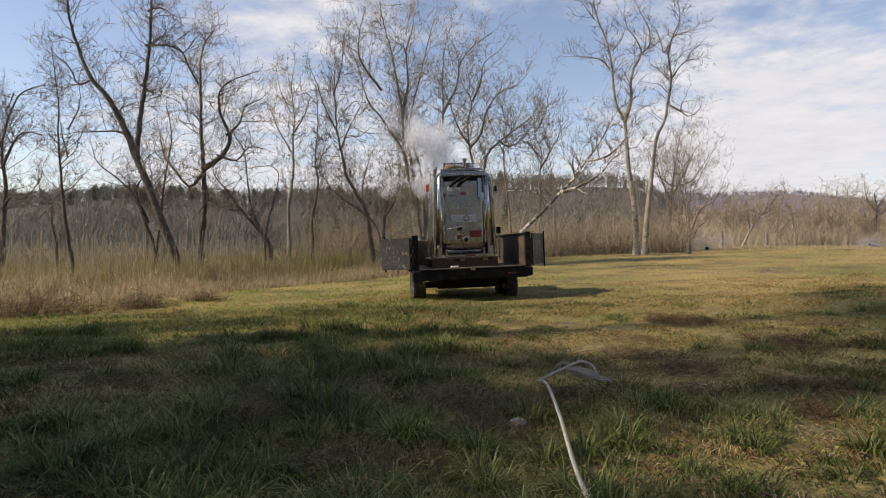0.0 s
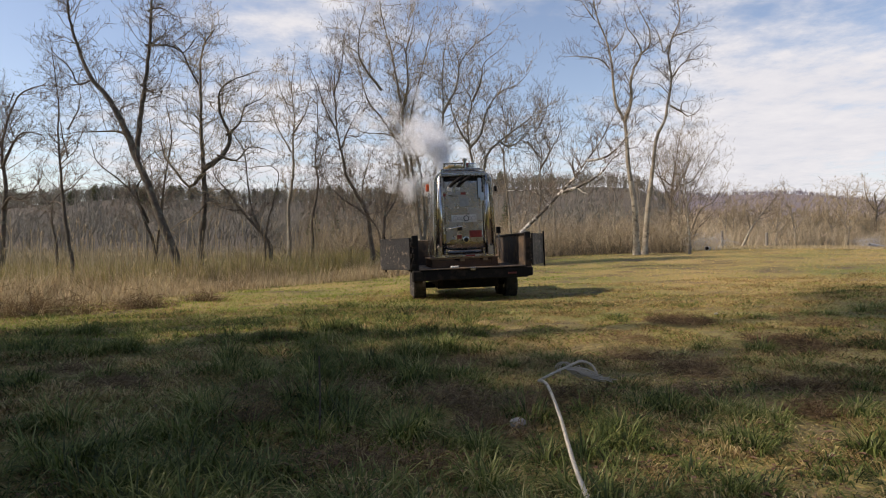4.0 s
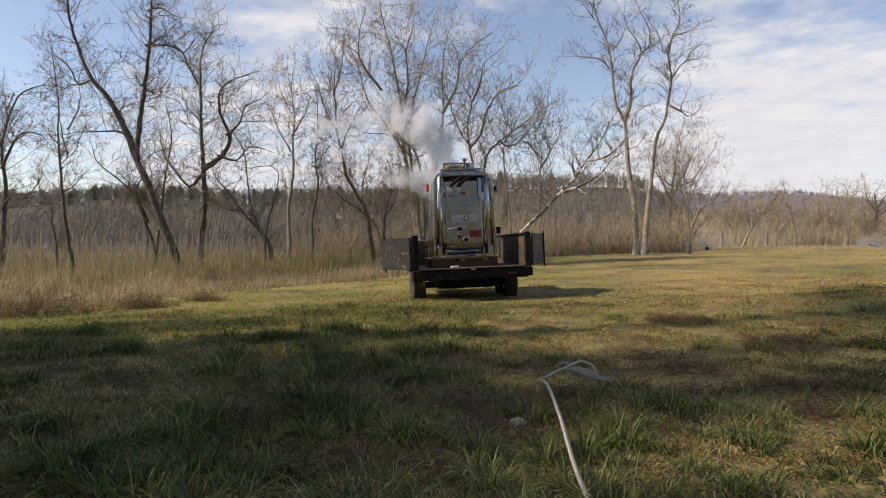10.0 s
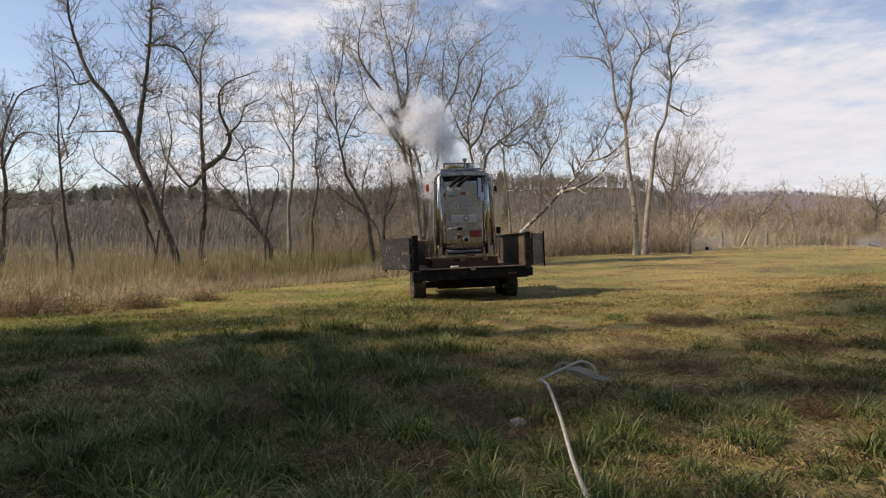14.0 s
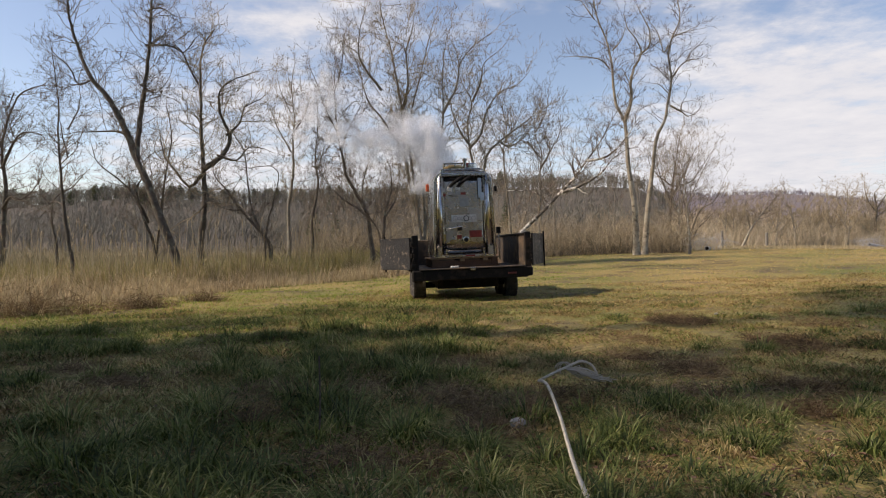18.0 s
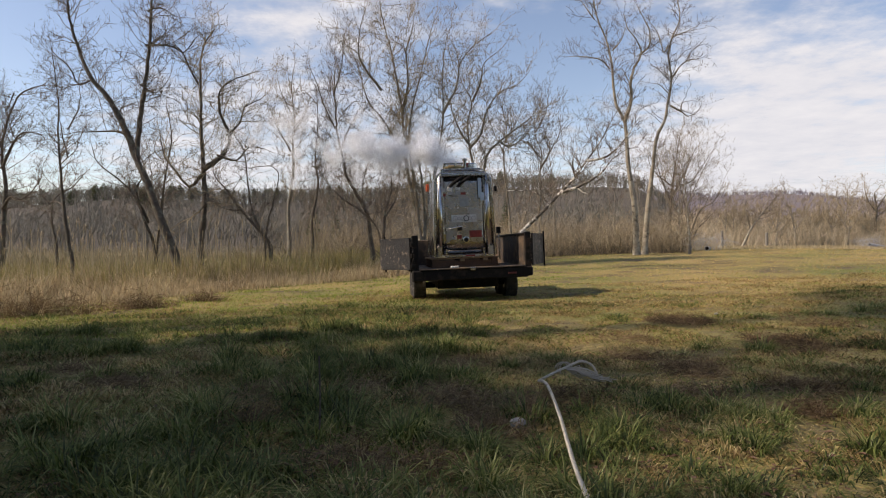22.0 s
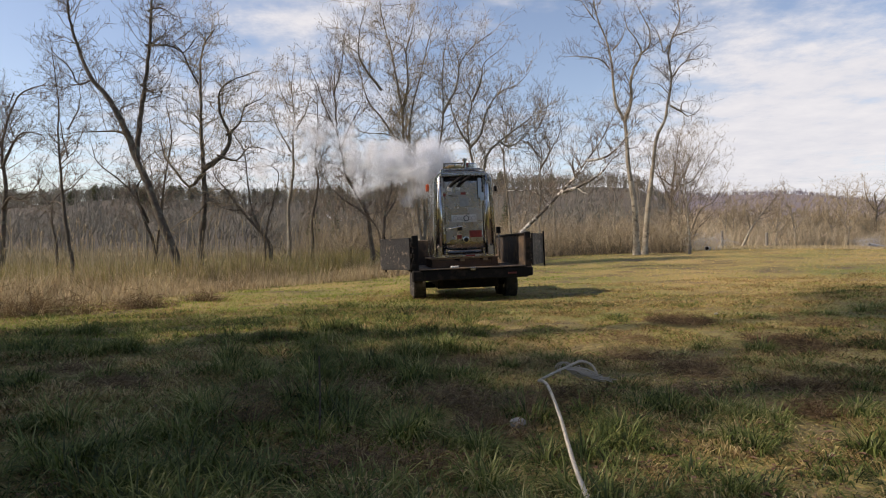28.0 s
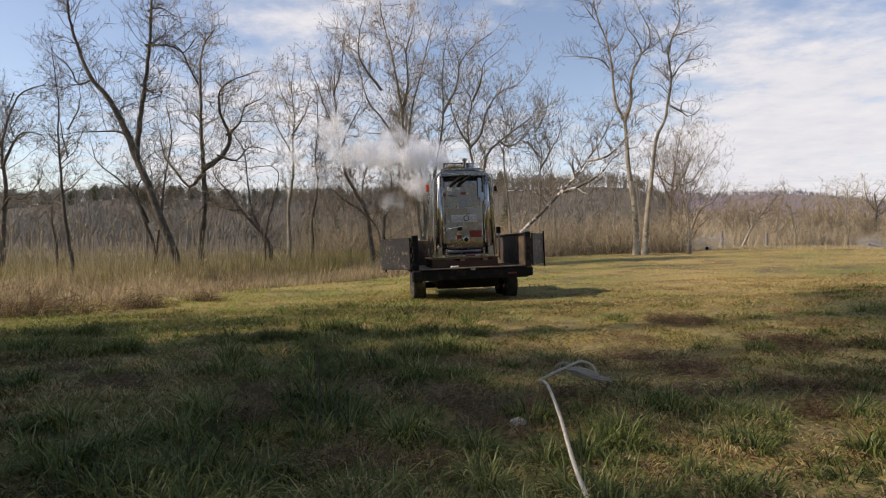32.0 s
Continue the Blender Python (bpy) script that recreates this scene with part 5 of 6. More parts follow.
def build_pallet():
    top = tagged(new("pallet"), "weathered wooden pallet on the trailer bed", "pallet")
    top.matrix_world = TRAILER @ pose(-0.03, TANK_Y - 0.02, DECK)
    for k in range(7):
        part("deck_board", one_box(-0.52, 0.52, k * 0.165, k * 0.165 + 0.13, 0.125, 0.145, bevel=0.003), M_WOOD, top)
    for x in (-0.5, -0.05, 0.4):
        part("stringer", one_box(x, x + 0.1, 0.02, 1.1, 0.022, 0.125, bevel=0.003), M_WOOD_DARK, top)
    for y in (0.0, 0.5, 1.0):
        part("bottom_board", one_box(-0.52, 0.52, y, y + 0.12, 0.0, 0.021, bevel=0.003), M_WOOD_DARK, top)
    for x in (-0.08, 0.27):
        part("block", one_box(x, x + 0.07, -0.012, 0.02, 0.085, 0.124, bevel=0.004), M_WOOD, top)
    part("skirt_board", one_box(-0.5, 0.5, 0.024, 0.04, 0.02, 0.1, bevel=0.002), M_WOOD_DARK, top)


build_pallet()


# ---- steel tank ----
def shoulder(hw, zt, zb, r_top, r_bot, inset=0.0, n=10):
    """Outline of the tank: straight sides, rounded shoulders and bottom corners."""
    hw, zt, zb = hw - inset, zt - inset, zb + inset
    out = []
    for cx, cz, r, a0 in ((hw - r_top, zt - r_top, r_top, 0), (-hw + r_top, zt - r_top, r_top, 90), (-hw + r_bot, zb + r_bot, r_bot, 180), (hw - r_bot, zb + r_bot, r_bot, 270)):
        for i in range(n + 1):
            a = radians(a0 + 90 * i / n)
            out.append((cx + r * math.cos(a), cz + r * math.sin(a)))
    return out


def prism(bm, sections):
    """Joins outlines (y, list of (x, z)) into a closed body."""
    rings = [[bm.verts.new((x, y, z)) for x, z in sec] for y, sec in sections]
    n = len(rings[0])
    for a, b in zip(rings, rings[1:]):
        for i in range(n):
            bm.faces.new((a[i], b[i], b[(i + 1) % n], a[(i + 1) % n]))
    bm.faces.new(rings[0])
    bm.faces.new(list(reversed(rings[-1])))
    return bm


def hoop(bm, hw, zt, r, y0, y1, thick, zb, n=14):
    """A flat band over the shoulders, from foot to foot."""
    def line(ins):
        pts = [(-hw + ins, zb)]
        for a0, cx in ((180, -hw + r), (90, hw - r)):
            for i in range(n + 1):
                a = radians(a0 - 90 * i / n)
                pts.append((cx + (r - ins) * math.cos(a), zt - r + (r - ins) * math.sin(a)))
        pts.append((hw - ins, zb))
        return pts
    o, q = line(0), line(thick)
    rows = [[bm.verts.new((x, y, z)) for x, z in p] for y, p in ((y0, o), (y0, q), (y1, q), (y1, o))]
    for a, b in ((0, 1), (1, 2), (2, 3), (3, 0)):
        for i in range(len(o) - 1):
            bm.faces.new((rows[a][i], rows[a][i + 1], rows[b][i + 1], rows[b][i]))
    for e in (0, -1):
        bm.faces.new([rows[k][e] for k in ((0, 1, 2, 3) if e else (3, 2, 1, 0))])
    return bm


def build_tank():
    top = tagged(new("steel_tank"), "dented stainless steel tank with fittings, strapped on a pallet", "tank")
    top.matrix_world = TRAILER @ pose(-0.025, TANK_Y, DECK + 0.145)
    hw, zb, zt = 0.49, 0.03, 1.275
    B = lambda *b, bevel=0.004: one_box(*b, bevel=bevel)
    secs = [(0.03, shoulder(hw, zt, 0.05, 0.13, 0.12, 0.03)), (0.05, shoulder(hw, zt, 0.05, 0.13, 0.12, 0.012)), (0.3, shoulder(hw, zt, 0.05, 0.13, 0.12, 0.0)),
            (0.8, shoulder(hw, zt, 0.05, 0.13, 0.12, 0.0)), (1.04, shoulder(hw, zt, 0.05, 0.13, 0.12, 0.012)), (1.06, shoulder(hw, zt, 0.05, 0.13, 0.12, 0.03))]
    body = part("shell", prism(bmesh.new(), secs), M_STEEL, top, smooth=True)
    # hoops over the shoulders, front and back
    part("hoop", hoop(bmesh.new(), hw + 0.012, zt + 0.01, 0.13, -0.03, 0.09, 0.03, 0.02), M_STEEL, top, "polished steel hoop", smooth=False)
    part("hoop", hoop(bmesh.new(), hw + 0.006, zt + 0.006, 0.13, 0.42, 0.46, 0.02, 0.02), M_STEEL, top)
    part("hoop", hoop(bmesh.new(), hw + 0.012, zt + 0.01, 0.13, 1.0, 1.1, 0.03, 0.02), M_STEEL, top)
    # raised beads along the front hoop's edges
    for ins in (0.004, 0.034):
        w2, z2, r2 = hw + 0.012 - ins, 1.285 - ins, 0.13 - ins
        pts = [Vector((-w2, -0.034, 0.03))]
        for a0, cx in ((180, -w2 + r2), (90, w2 - r2)):
            pts += [Vector((cx + r2 * math.cos(radians(a0 - 9 * i)), -0.034, z2 - r2 + r2 * math.sin(radians(a0 - 9 * i)))) for i in range(11)]
        pts.append(Vector((w2, -0.034, 0.03)))
        tb = Tubes()
        tb.add(pts, [0.007] * len(pts), 6)
        ob = new("bead", tb.mesh("bead", M_STEEL))
        ob.parent = top
    # shadow below the top rail, made as a flat black strip
    part("recess", B(-0.29, 0.22, -0.046, -0.03, 1.045, 1.085, bevel=0.002), M_BLACK, top, "black strip for the shadow below the top rail")
    # corner uprights beside the face
    for x0, x1 in ((-0.47, -0.315), (0.315, 0.47)):
        bm = bmesh.new()
        n = 10
        prof = []
        for i in range(n + 1):
            f = i / n
            prof.append((x0 + (x1 - x0) * f, -0.012 - 0.05 * math.sin(math.pi * f) ** 0.7))
        lo = [bm.verts.new((x, y, 0.06)) for x, y in prof]
        up = [bm.verts.new((x, y, 1.06 + math.sqrt(max(0.0, 0.19 ** 2 - max(0.0, abs(x) - 0.28) ** 2)))) for x, y in prof]
        bl, bu = [bm.verts.new((x, 0.04, 0.06)) for x, _ in prof], [bm.verts.new((x, 0.04, v.co.z)) for (x, _), v in zip(prof, up)]
        for i in range(n):
            bm.faces.new((lo[i], lo[i + 1], up[i + 1], up[i]))
            bm.faces.new((up[i], up[i + 1], bu[i + 1], bu[i]))
            bm.faces.new((lo[i + 1], lo[i], bl[i], bl[i + 1]))
        bm.faces.new((lo[0], up[0], bu[0], bl[0]))
        bm.faces.new((up[n], lo[n], bl[n], bu[n]))
        part("corner_upright", bm, M_STEEL, top, smooth=True)
    # bowed face panel with rolled foot
    bm = bmesh.new()
    nx, nz = 12, 14
    grid = []
    for j in range(nz + 1):
        z = 0.075 + (1.19 - 0.075) * j / nz
        row = []
        for i in range(nx + 1):
            x = -0.31 + 0.62 * i / nx
            y = -0.012 - 0.028 * (1 - (x / 0.31) ** 2) + 0.1 * max(0.0, 1 - (z - 0.075) / 0.13) ** 2
            row.append(bm.verts.new((x, y, z)))
        grid.append(row)
    for j in range(nz):
        for i in range(nx):
            bm.faces.new((grid[j][i], grid[j][i + 1], grid[j + 1][i + 1], grid[j + 1][i]))
    face = part("face_panel", bm, M_STEEL_DULL, top, "smoky dull steel front panel", smooth=True)
    md = face.modifiers.new("thick", "SOLIDIFY")
    md.thickness, md.offset = 0.02, -1
    part("face_frame", box(B(-0.325, -0.3, -0.03, 0.03, 0.11, 1.22), 0.3, 0.325, -0.03, 0.03, 0.11, 1.22), M_STEEL, top)
    part("top_rail", B(-0.34, 0.34, -0.06, 0.05, 1.115, 1.16, bevel=0.008), M_STEEL, top)
    part("top_plate", B(-0.3, 0.3, 0.0, 0.5, 1.205, 1.235, bevel=0.008), M_STEEL_DULL, top)
    part("white_strip", B(-0.322, -0.302, -0.036, -0.031, 0.83, 1.1, bevel=0), M_WHITE, top)
    part("blue_strip", B(0.225, 0.28, -0.05, -0.034, 0.78, 1.08), M_BLUE, top, "pale blue bent strip")
    part("blue_strip", B(0.255, 0.31, -0.056, -0.04, 0.74, 0.86), M_BLUE, top)
    # two gauge boxes with black hoses
    for x in (-0.2, -0.085):
        part("gauge_box", B(x - 0.035, x + 0.035, -0.075, -0.035, 0.83, 0.885), M_GREY, top)
        part("gauge_box", B(x - 0.035, x + 0.035, -0.07, -0.035, 0.895, 0.95), M_WHITE, top)
        tb = Tubes()
        tb.add(smooth_line([(x, -0.06, 0.95), (x + 0.04, -0.075, 1.0), (x + 0.13, -0.075, 1.06), (x + 0.2, -0.05, 1.1)], 0.03), [0.024] * 40, 8)
        ob = new("hose", tb.mesh("hose", M_BLACK))
        ob.parent = top
    part("red_decal", B(-0.3, -0.265, -0.036, -0.03, 0.82, 0.86, bevel=0), M_RED, top)
    part("red_decal", B(-0.04, 0.035, -0.047, -0.043, 0.835, 0.87, bevel=0), M_RED, top)
    part("decal", B(-0.305, -0.27, -0.036, -0.03, 0.88, 0.94, bevel=0), M_WHITE, top)
    part("faint_plate", B(-0.06, 0.07, -0.046, -0.042, 0.66, 0.78, bevel=0), M_GREY, top)
    # name plate drawn with plain rings
    plate = part("name_plate", B(-0.19, 0.185, -0.05, -0.042, 0.425, 0.535, bevel=0.002), M_WHITE, top, "pale plate with plain ring marks")
    for k, (x, r) in enumerate(((-0.135, 0.036), (-0.075, 0.02), (-0.03, 0.02), (0.03, 0.038), (0.09, 0.022), (0.14, 0.03))):
        bm = bmesh.new()
        tb = Tubes()
        ring = [Vector((x + r * math.cos(a), -0.052, 0.48 + r * math.sin(a))) for a in np.linspace(0, 2 * math.pi, 20)]
        tb.add(ring, [0.006 if k == 3 else 0.0035] * 20, 4)
        ob = new("ring_mark", tb.mesh("ring_mark", M_HOLE if k == 3 else M_GREY))
        ob.parent = plate
        bm.free()
    # lever handle, valve and decals
    tb = Tubes()
    tb.add(smooth_line([(-0.25, -0.05, 0.33), (-0.2, -0.085, 0.335), (-0.12, -0.09, 0.35), (-0.04, -0.085, 0.365)], 0.03), [0.012] * 30, 8)
    ob = new("lever", tb.mesh("lever", M_STEEL))
    ob.parent = top
    part("lever_mount", B(-0.275, -0.215, -0.075, -0.03, 0.3, 0.345), M_STEEL_DULL, top)
    part("latch", B(-0.11, -0.04, -0.07, -0.04, 0.3, 0.375), M_BLACK, top)
    bm = bmesh.new()
    lathe(bm, [(0.032, 0.0), (0.032, 0.05), (0.05, 0.055), (0.05, 0.075), (0.033, 0.078), (0.033, 0.03)], pose(0.01, -0.04, 0.16, 90, 0, 0), 20)
    valve = part("outlet", bm, M_STEEL, top, "short steel outlet pipe", smooth=False)
    bm = bmesh.new()
    lathe(bm, [(0.031, 0.0), (0.031, 0.004)], pose(0.01, -0.1, 0.16, 90, 0, 0), 20)
    part("bore", bm, M_HOLE, valve)
    part("red_decal", B(0.075, 0.255, -0.05, -0.036, 0.195, 0.295, bevel=0), M_RED, top, "large faded red decal")
    part("red_decal", B(-0.115, -0.05, -0.048, -0.042, 0.18, 0.235, bevel=0), M_RED, top)
    part("yellow_decal", B(-0.318, -0.28, -0.035, -0.03, 0.15, 0.25, bevel=0), M_YELLOW, top)
    part("yellow_decal", B(-0.2, -0.14, -0.045, -0.038, 0.17, 0.2, bevel=0), M_GREY, top)
    # feet and base
    part("base_ledge", B(-0.46, 0.46, -0.01, 1.05, 0.0, 0.028), M_STEEL_DULL, top)
    part("foot_bar", B(-0.3, 0.28, -0.045, -0.01, 0.0, 0.04), M_STEEL_DULL, top)
    part("red_tag", B(0.0, 0.14, -0.05, -0.046, 0.012, 0.035, bevel=0), M_RED, top)
    for x in (-0.28, 0.28):
        part("leg_bracket", B(x - 0.012, x + 0.012, -0.04, 0.02, 0.0, 0.13), M_STEEL, top)
        part("leg_foot", B(x * 1.3 - 0.06, x * 1.3 + 0.06, -0.05, 0.06, 0.0, 0.035), M_STEEL, top)
    for x in (-0.385, 0.385):
        part("bolt_plate", B(x - 0.012, x + 0.012, -0.07, -0.05, 0.64, 0.72, bevel=0.003), M_WHITE, top)
        part("side_bracket", B(x - 0.04, x + 0.04, -0.065, -0.03, 0.03, 0.17), M_STEEL_DULL, top)
    # manway with lid and fittings on top
    bm = bmesh.new()
    lathe(bm, [(0.15, 0.0), (0.15, 0.05), (0.165, 0.055), (0.165, 0.075), (0.15, 0.08), (0.12, 0.1), (0.0001, 0.11)], pose(-0.1, 0.18, 1.2), 28)
    man = part("manway", bm, M_BRASS, top, "dull brass-coloured hatch", smooth=False)
    for k in range(8):
        a = k * math.pi / 4
        part("hatch_bolt", lathe(bmesh.new(), [(0.012, 0), (0.012, 0.03), (0.006, 0.035)], pose(-0.1 + 0.157 * math.cos(a), 0.18 + 0.157 * math.sin(a), 1.27), 8), M_STEEL, man)
    part("hatch_bar", B(-0.26, 0.07, 0.165, 0.195, 1.32, 1.345), M_STEEL_DULL, top)
    for x in (-0.26, 0.05):
        part("hatch_post", B(x, x + 0.025, 0.165, 0.195, 1.22, 1.33), M_STEEL_DULL, top)
    bm = bmesh.new()
    lathe(bm, [(0.03, 0), (0.03, 0.16), (0.04, 0.165), (0.04, 0.19), (0.015, 0.2)], pose(0.06, 0.1, 1.2), 14)
    part("vent_pipe", bm, M_STEEL_DULL, top)
    bm = bmesh.new()
    lathe(bm, [(0.1, 0), (0.11, 0.03), (0.11, 0.11), (0.09, 0.13)], pose(0.17, 0.2, 1.2), 20)
    part("relief_valve", bm, M_STEEL, top)
    part("relief_cap", B(0.06, 0.13, 0.11, 0.15, 1.27, 1.33), M_RED, top, "dark red valve cap")
    part("clamp_block", B(-0.33, -0.27, 0.0, 0.08, 1.16, 1.23), M_STEEL, top)
    part("clamp_block", B(0.19, 0.33, -0.01, 0.06, 1.165, 1.19), M_GREY, top)
    tb = Tubes()
    loop = [(0.36, -0.03, 1.16), (0.35, -0.06, 1.05), (0.4, -0.07, 1.0), (0.43, -0.06, 1.02), (0.4, -0.05, 1.1), (0.36, -0.03, 1.16)]
    tb.add(smooth_line(loop, 0.03), [0.006] * 60, 6)
    ob = new("cable_loop", tb.mesh("cable_loop", M_STEEL))
    ob.parent = top
    # fittings on the flanks
    bm = bmesh.new()
    lathe(bm, [(0.018, -0.055), (0.026, -0.045), (0.026, 0.045), (0.016, 0.055)], pose(-0.525, 0.06, 0.96), 14)
    part("orange_cap", bm, M_ORANGE, top, "orange plastic cap")
    part("flank_box", B(0.5, 0.56, 0.02, 0.1, 0.24, 0.34), M_BLACK, top)
    part("flank_box", B(0.49, 0.525, 0.02, 0.08, 0.88, 0.96), M_BLACK, top)
    part("pipe_run", lathe(bmesh.new(), [(0.012, 0.0), (0.012, 0.45)], pose(0.535, 0.05, -0.05), 8), M_STEEL_DULL, top)
    # the drum's flanks bulge: narrower at the top and a little at the foot
    for ob in top.children:
        kind = ob.name.split(".")[0]
        if kind in ("shell", "hoop", "bead", "corner_upright"):
            for v in ob.data.vertices:
                z = v.co.z
                k = 1 - (0.2 * ((z - 0.65) / 0.62) ** 2 if z > 0.65 else 0.05 * ((0.65 - z) / 0.62) ** 2)
                if kind == "corner_upright":
                    k = 1 + (k - 1) * max(0.0, min(1.0, (abs(v.co.x) - 0.32) / 0.15))
                v.co.x *= k
    # fittings sit this much higher than drawn above
    for ob in top.children:
        if ob.data and min(v.co.z for v in ob.data.vertices) > 0.105:
            ob.location.z += 0.1
    return top


build_tank()
part("rubble_scrap", one_box(-0.06, 0.06, -0.03, 0.03, 0, 0.03, bevel=0.008), M_WHITE).matrix_world = TRAILER @ pose(-0.23, 0.2, DECK)
tagged(bpy.data.objects["rubble_scrap"], "crumpled pale scrap lying on the trailer bed", "scrap")


# ---- rope on the ground ----
def laid_rope(bm_tubes, pts, r, pitch=0.06, strands=3):
    """Three twisted strands along a line."""
    P = smooth_line(pts, 0.012)
    run = 0.0
    lines = [[] for _ in range(strands)]
    for i, p in enumerate(P):
        t = (P[min(i + 1, len(P) - 1)] - P[max(i - 1, 0)]).normalized()
        u = t.cross(Vector((0.2, 0.1, 1))).normalized()
        w = t.cross(u)
        if i:
            run += (p - P[i - 1]).length
        for k in range(strands):
            a = 2 * math.pi * (run / pitch + k / strands)
            lines[k].append(p + (u * math.cos(a) + w * math.sin(a)) * r * 0.6)
    for ln in lines:
        bm_tubes.add(ln, [r * 0.58] * len(ln), 6)


def build_rope():
    top = tagged(new("rope"), "thick white twisted rope lying in the grass", "rope")
    tb = Tubes()
    ROPE = [(0.4, 1.5, 0.02), (0.412, 1.8, 0.04), (0.425, 2.02, 0.045), (0.45, 2.28, 0.05), (0.485, 2.62, 0.055), (0.52, 3.05, 0.06), (0.525, 3.25, 0.065), (0.505, 3.34, 0.055)]
    laid_rope(tb, ROPE, 0.0072)
    ob = new("line", tb.mesh("line", M_ROPE))
    ob.parent = top
    tb = Tubes()
    laid_rope(tb, [(0.505, 3.34, 0.055), (0.585, 3.4, 0.078), (0.656, 3.45, 0.098), (0.72, 3.48, 0.12), (0.769, 3.5, 0.13), (0.818, 3.48, 0.112), (0.838, 3.46, 0.075), (0.848, 3.45, 0.03)], 0.0068)
    ob = new("loop", tb.mesh("loop", M_ROPE))
    ob.parent = top
    rnd = random.Random(3)
    tb = Tubes()
    for k in range(40):
        c = Vector((0.69 + rnd.gauss(0, 0.012), 3.46 + rnd.gauss(0, 0.02), 0.095))
        d = Vector((0.19, -0.03, -0.05)) * rnd.uniform(0.4, 1.2)
        pts = [c, c + d * 0.4 + Vector((rnd.gauss(0, 0.02), 0, rnd.gauss(0, 0.012))), c + d * 0.7 + Vector((rnd.gauss(0, 0.015), 0, rnd.gauss(0, 0.012))), c + d + Vector((rnd.gauss(0, 0.02), 0, rnd.gauss(0, 0.01)))]
        tb.add(smooth_line(pts, 0.02), [0.0028] * 60, 4)
    for k in range(3):
        tb.add([Vector((0.65 + 0.035 * math.cos(a) + 0.012 * k, 3.47, 0.09 + 0.04 * math.sin(a))) for a in np.linspace(0.2, 3.0 + k * 0.4, 12)], [0.003] * 12, 4)
    ob = new("frayed_end", tb.mesh("frayed_end", M_ROPE))
    ob.parent = top
    ob["label"] = "frayed unravelled rope end"


build_rope()


# ---- small things in the meadow ----
def stone(x, y, r, label):
    rnd = random.Random(int(x * 1000))
    bm = bmesh.new()
    bmesh.ops.create_icosphere(bm, subdivisions=2, radius=r)
    for v in bm.verts:
        v.co *= 1 + 0.3 * noise.noise(v.co * 2.2 / r)
        v.co.z *= 0.65
    ob = part("stone", bm, M_STONE)
    ob.location = (x, y, ground_z(x, y) + r * 0.8)
    tagged(ob, label, "stone")


stone(0.322, 2.72, 0.036, "small pale stone in the grass")
stone(2.72, 6.3, 0.02, "small white stone in the grass")
tb = Tubes()
tb.add(smooth_line([(0, 0, 0), (0.0, 0.02, 0.18), (-0.01, 0.05, 0.36)], 0.03), [0.004] * 60, 5)
stick = tagged(new("stick", tb.mesh("stick", M_BARK)), "thin dark upright weed stalk in the grass", "stick")
stick.location = (-0.49, 2.5, ground_z(-0.49, 2.5) - 0.02)


def fence_post(x, y, h, r, label):
    bm = bmesh.new()
    lathe(bm, [(r, 0), (r * 1.03, h * 0.5), (r * 0.95, h * 0.97), (r * 0.7, h)], pose(0, 0, 0), 10)
    ob = part("fence_post", bm, M_POST)
    ob.location = (x, y, ground_z(x, y) - 0.05)
    tagged(ob, label, "post", "fence posts")


fence_post(31.2, 61.0, 1.35, 0.13, "weathered grey wooden post in the field")
fence_post(25.8, 58.5, 1.5, 0.12, "weathered grey wooden post at the field edge")


def pipe_heap(x, y, r, ln, turn, tilt, label):
    top = tagged(new("drain_pipe"), label, "pipe")
    top.matrix_world = pose(x, y, ground_z(x, y) + r, tilt, 0, turn)
    bm = bmesh.new()
    lathe(bm, [(r * 0.8, 0.3), (r * 0.8, 0.0), (r, 0.0), (r, ln)], pose(0, 0, 0, -90, 0, 0), 16)
    part("tube", bm, M_GALV, top)
    bm = bmesh.new()
    lathe(bm, [(r * 0.79, 0), (r * 0.79, 0.02)], pose(0, 0.2, 0, -90, 0, 0), 16)
    part("bore", bm, M_HOLE, top)
    rnd = random.Random(int(x))
    tb = Tubes()
    for k in range(60):
        a = Vector((rnd.uniform(-0.7, 0.9), rnd.uniform(0, 0.8), -r + 0.02))
        tb.add(smooth_line([a, a + Vector((rnd.gauss(0, 0.3), rnd.gauss(0, 0.2), rnd.uniform(0.3, 0.9))), a + Vector((rnd.gauss(0, 0.7), rnd.gauss(0, 0.3), rnd.uniform(0, 0.5)))], 0.2), [0.006] * 60, 3)
    ob = tagged(new("wire_netting", tb.mesh("wire_netting", M_GALV)), "tangled grey wire netting heaped in the field", "netting")
    ob.matrix_world = pose(x, y, ground_z(x, y) + r)


pipe_heap(12.5, 30.0, 0.11, 1.1, -28, 0, "grey drain pipe lying in the field")
pipe_heap(33.0, 49.0, 0.16, 2.4, -75, -8, "pale pole lying aslant in the field")
# ---- steam from the tank's vent: rigid wisps of fine droplets that drift apart ----
def steam_material():
    m = bpy.data.materials.new("steam_droplets")
    m.use_nodes = True
    nt = m.node_tree
    nt.nodes.remove(nt.nodes["Principled BSDF"])
    d, t = nt.nodes.new("ShaderNodeBsdfDiffuse"), nt.nodes.new("ShaderNodeBsdfTranslucent")
    for s in (d, t):
        s.inputs["Color"].default_value = (0.85, 0.88, 0.925, 1)
    mx = nt.nodes.new("ShaderNodeMixShader")
    mx.inputs[0].default_value = 0.5
    wire(nt, d.outputs[0], mx.inputs[1]), wire(nt, t.outputs[0], mx.inputs[2])
    wire(nt, mx.outputs[0], nt.nodes["Material Output"].inputs[0])
    return m


M_STEAM = steam_material()
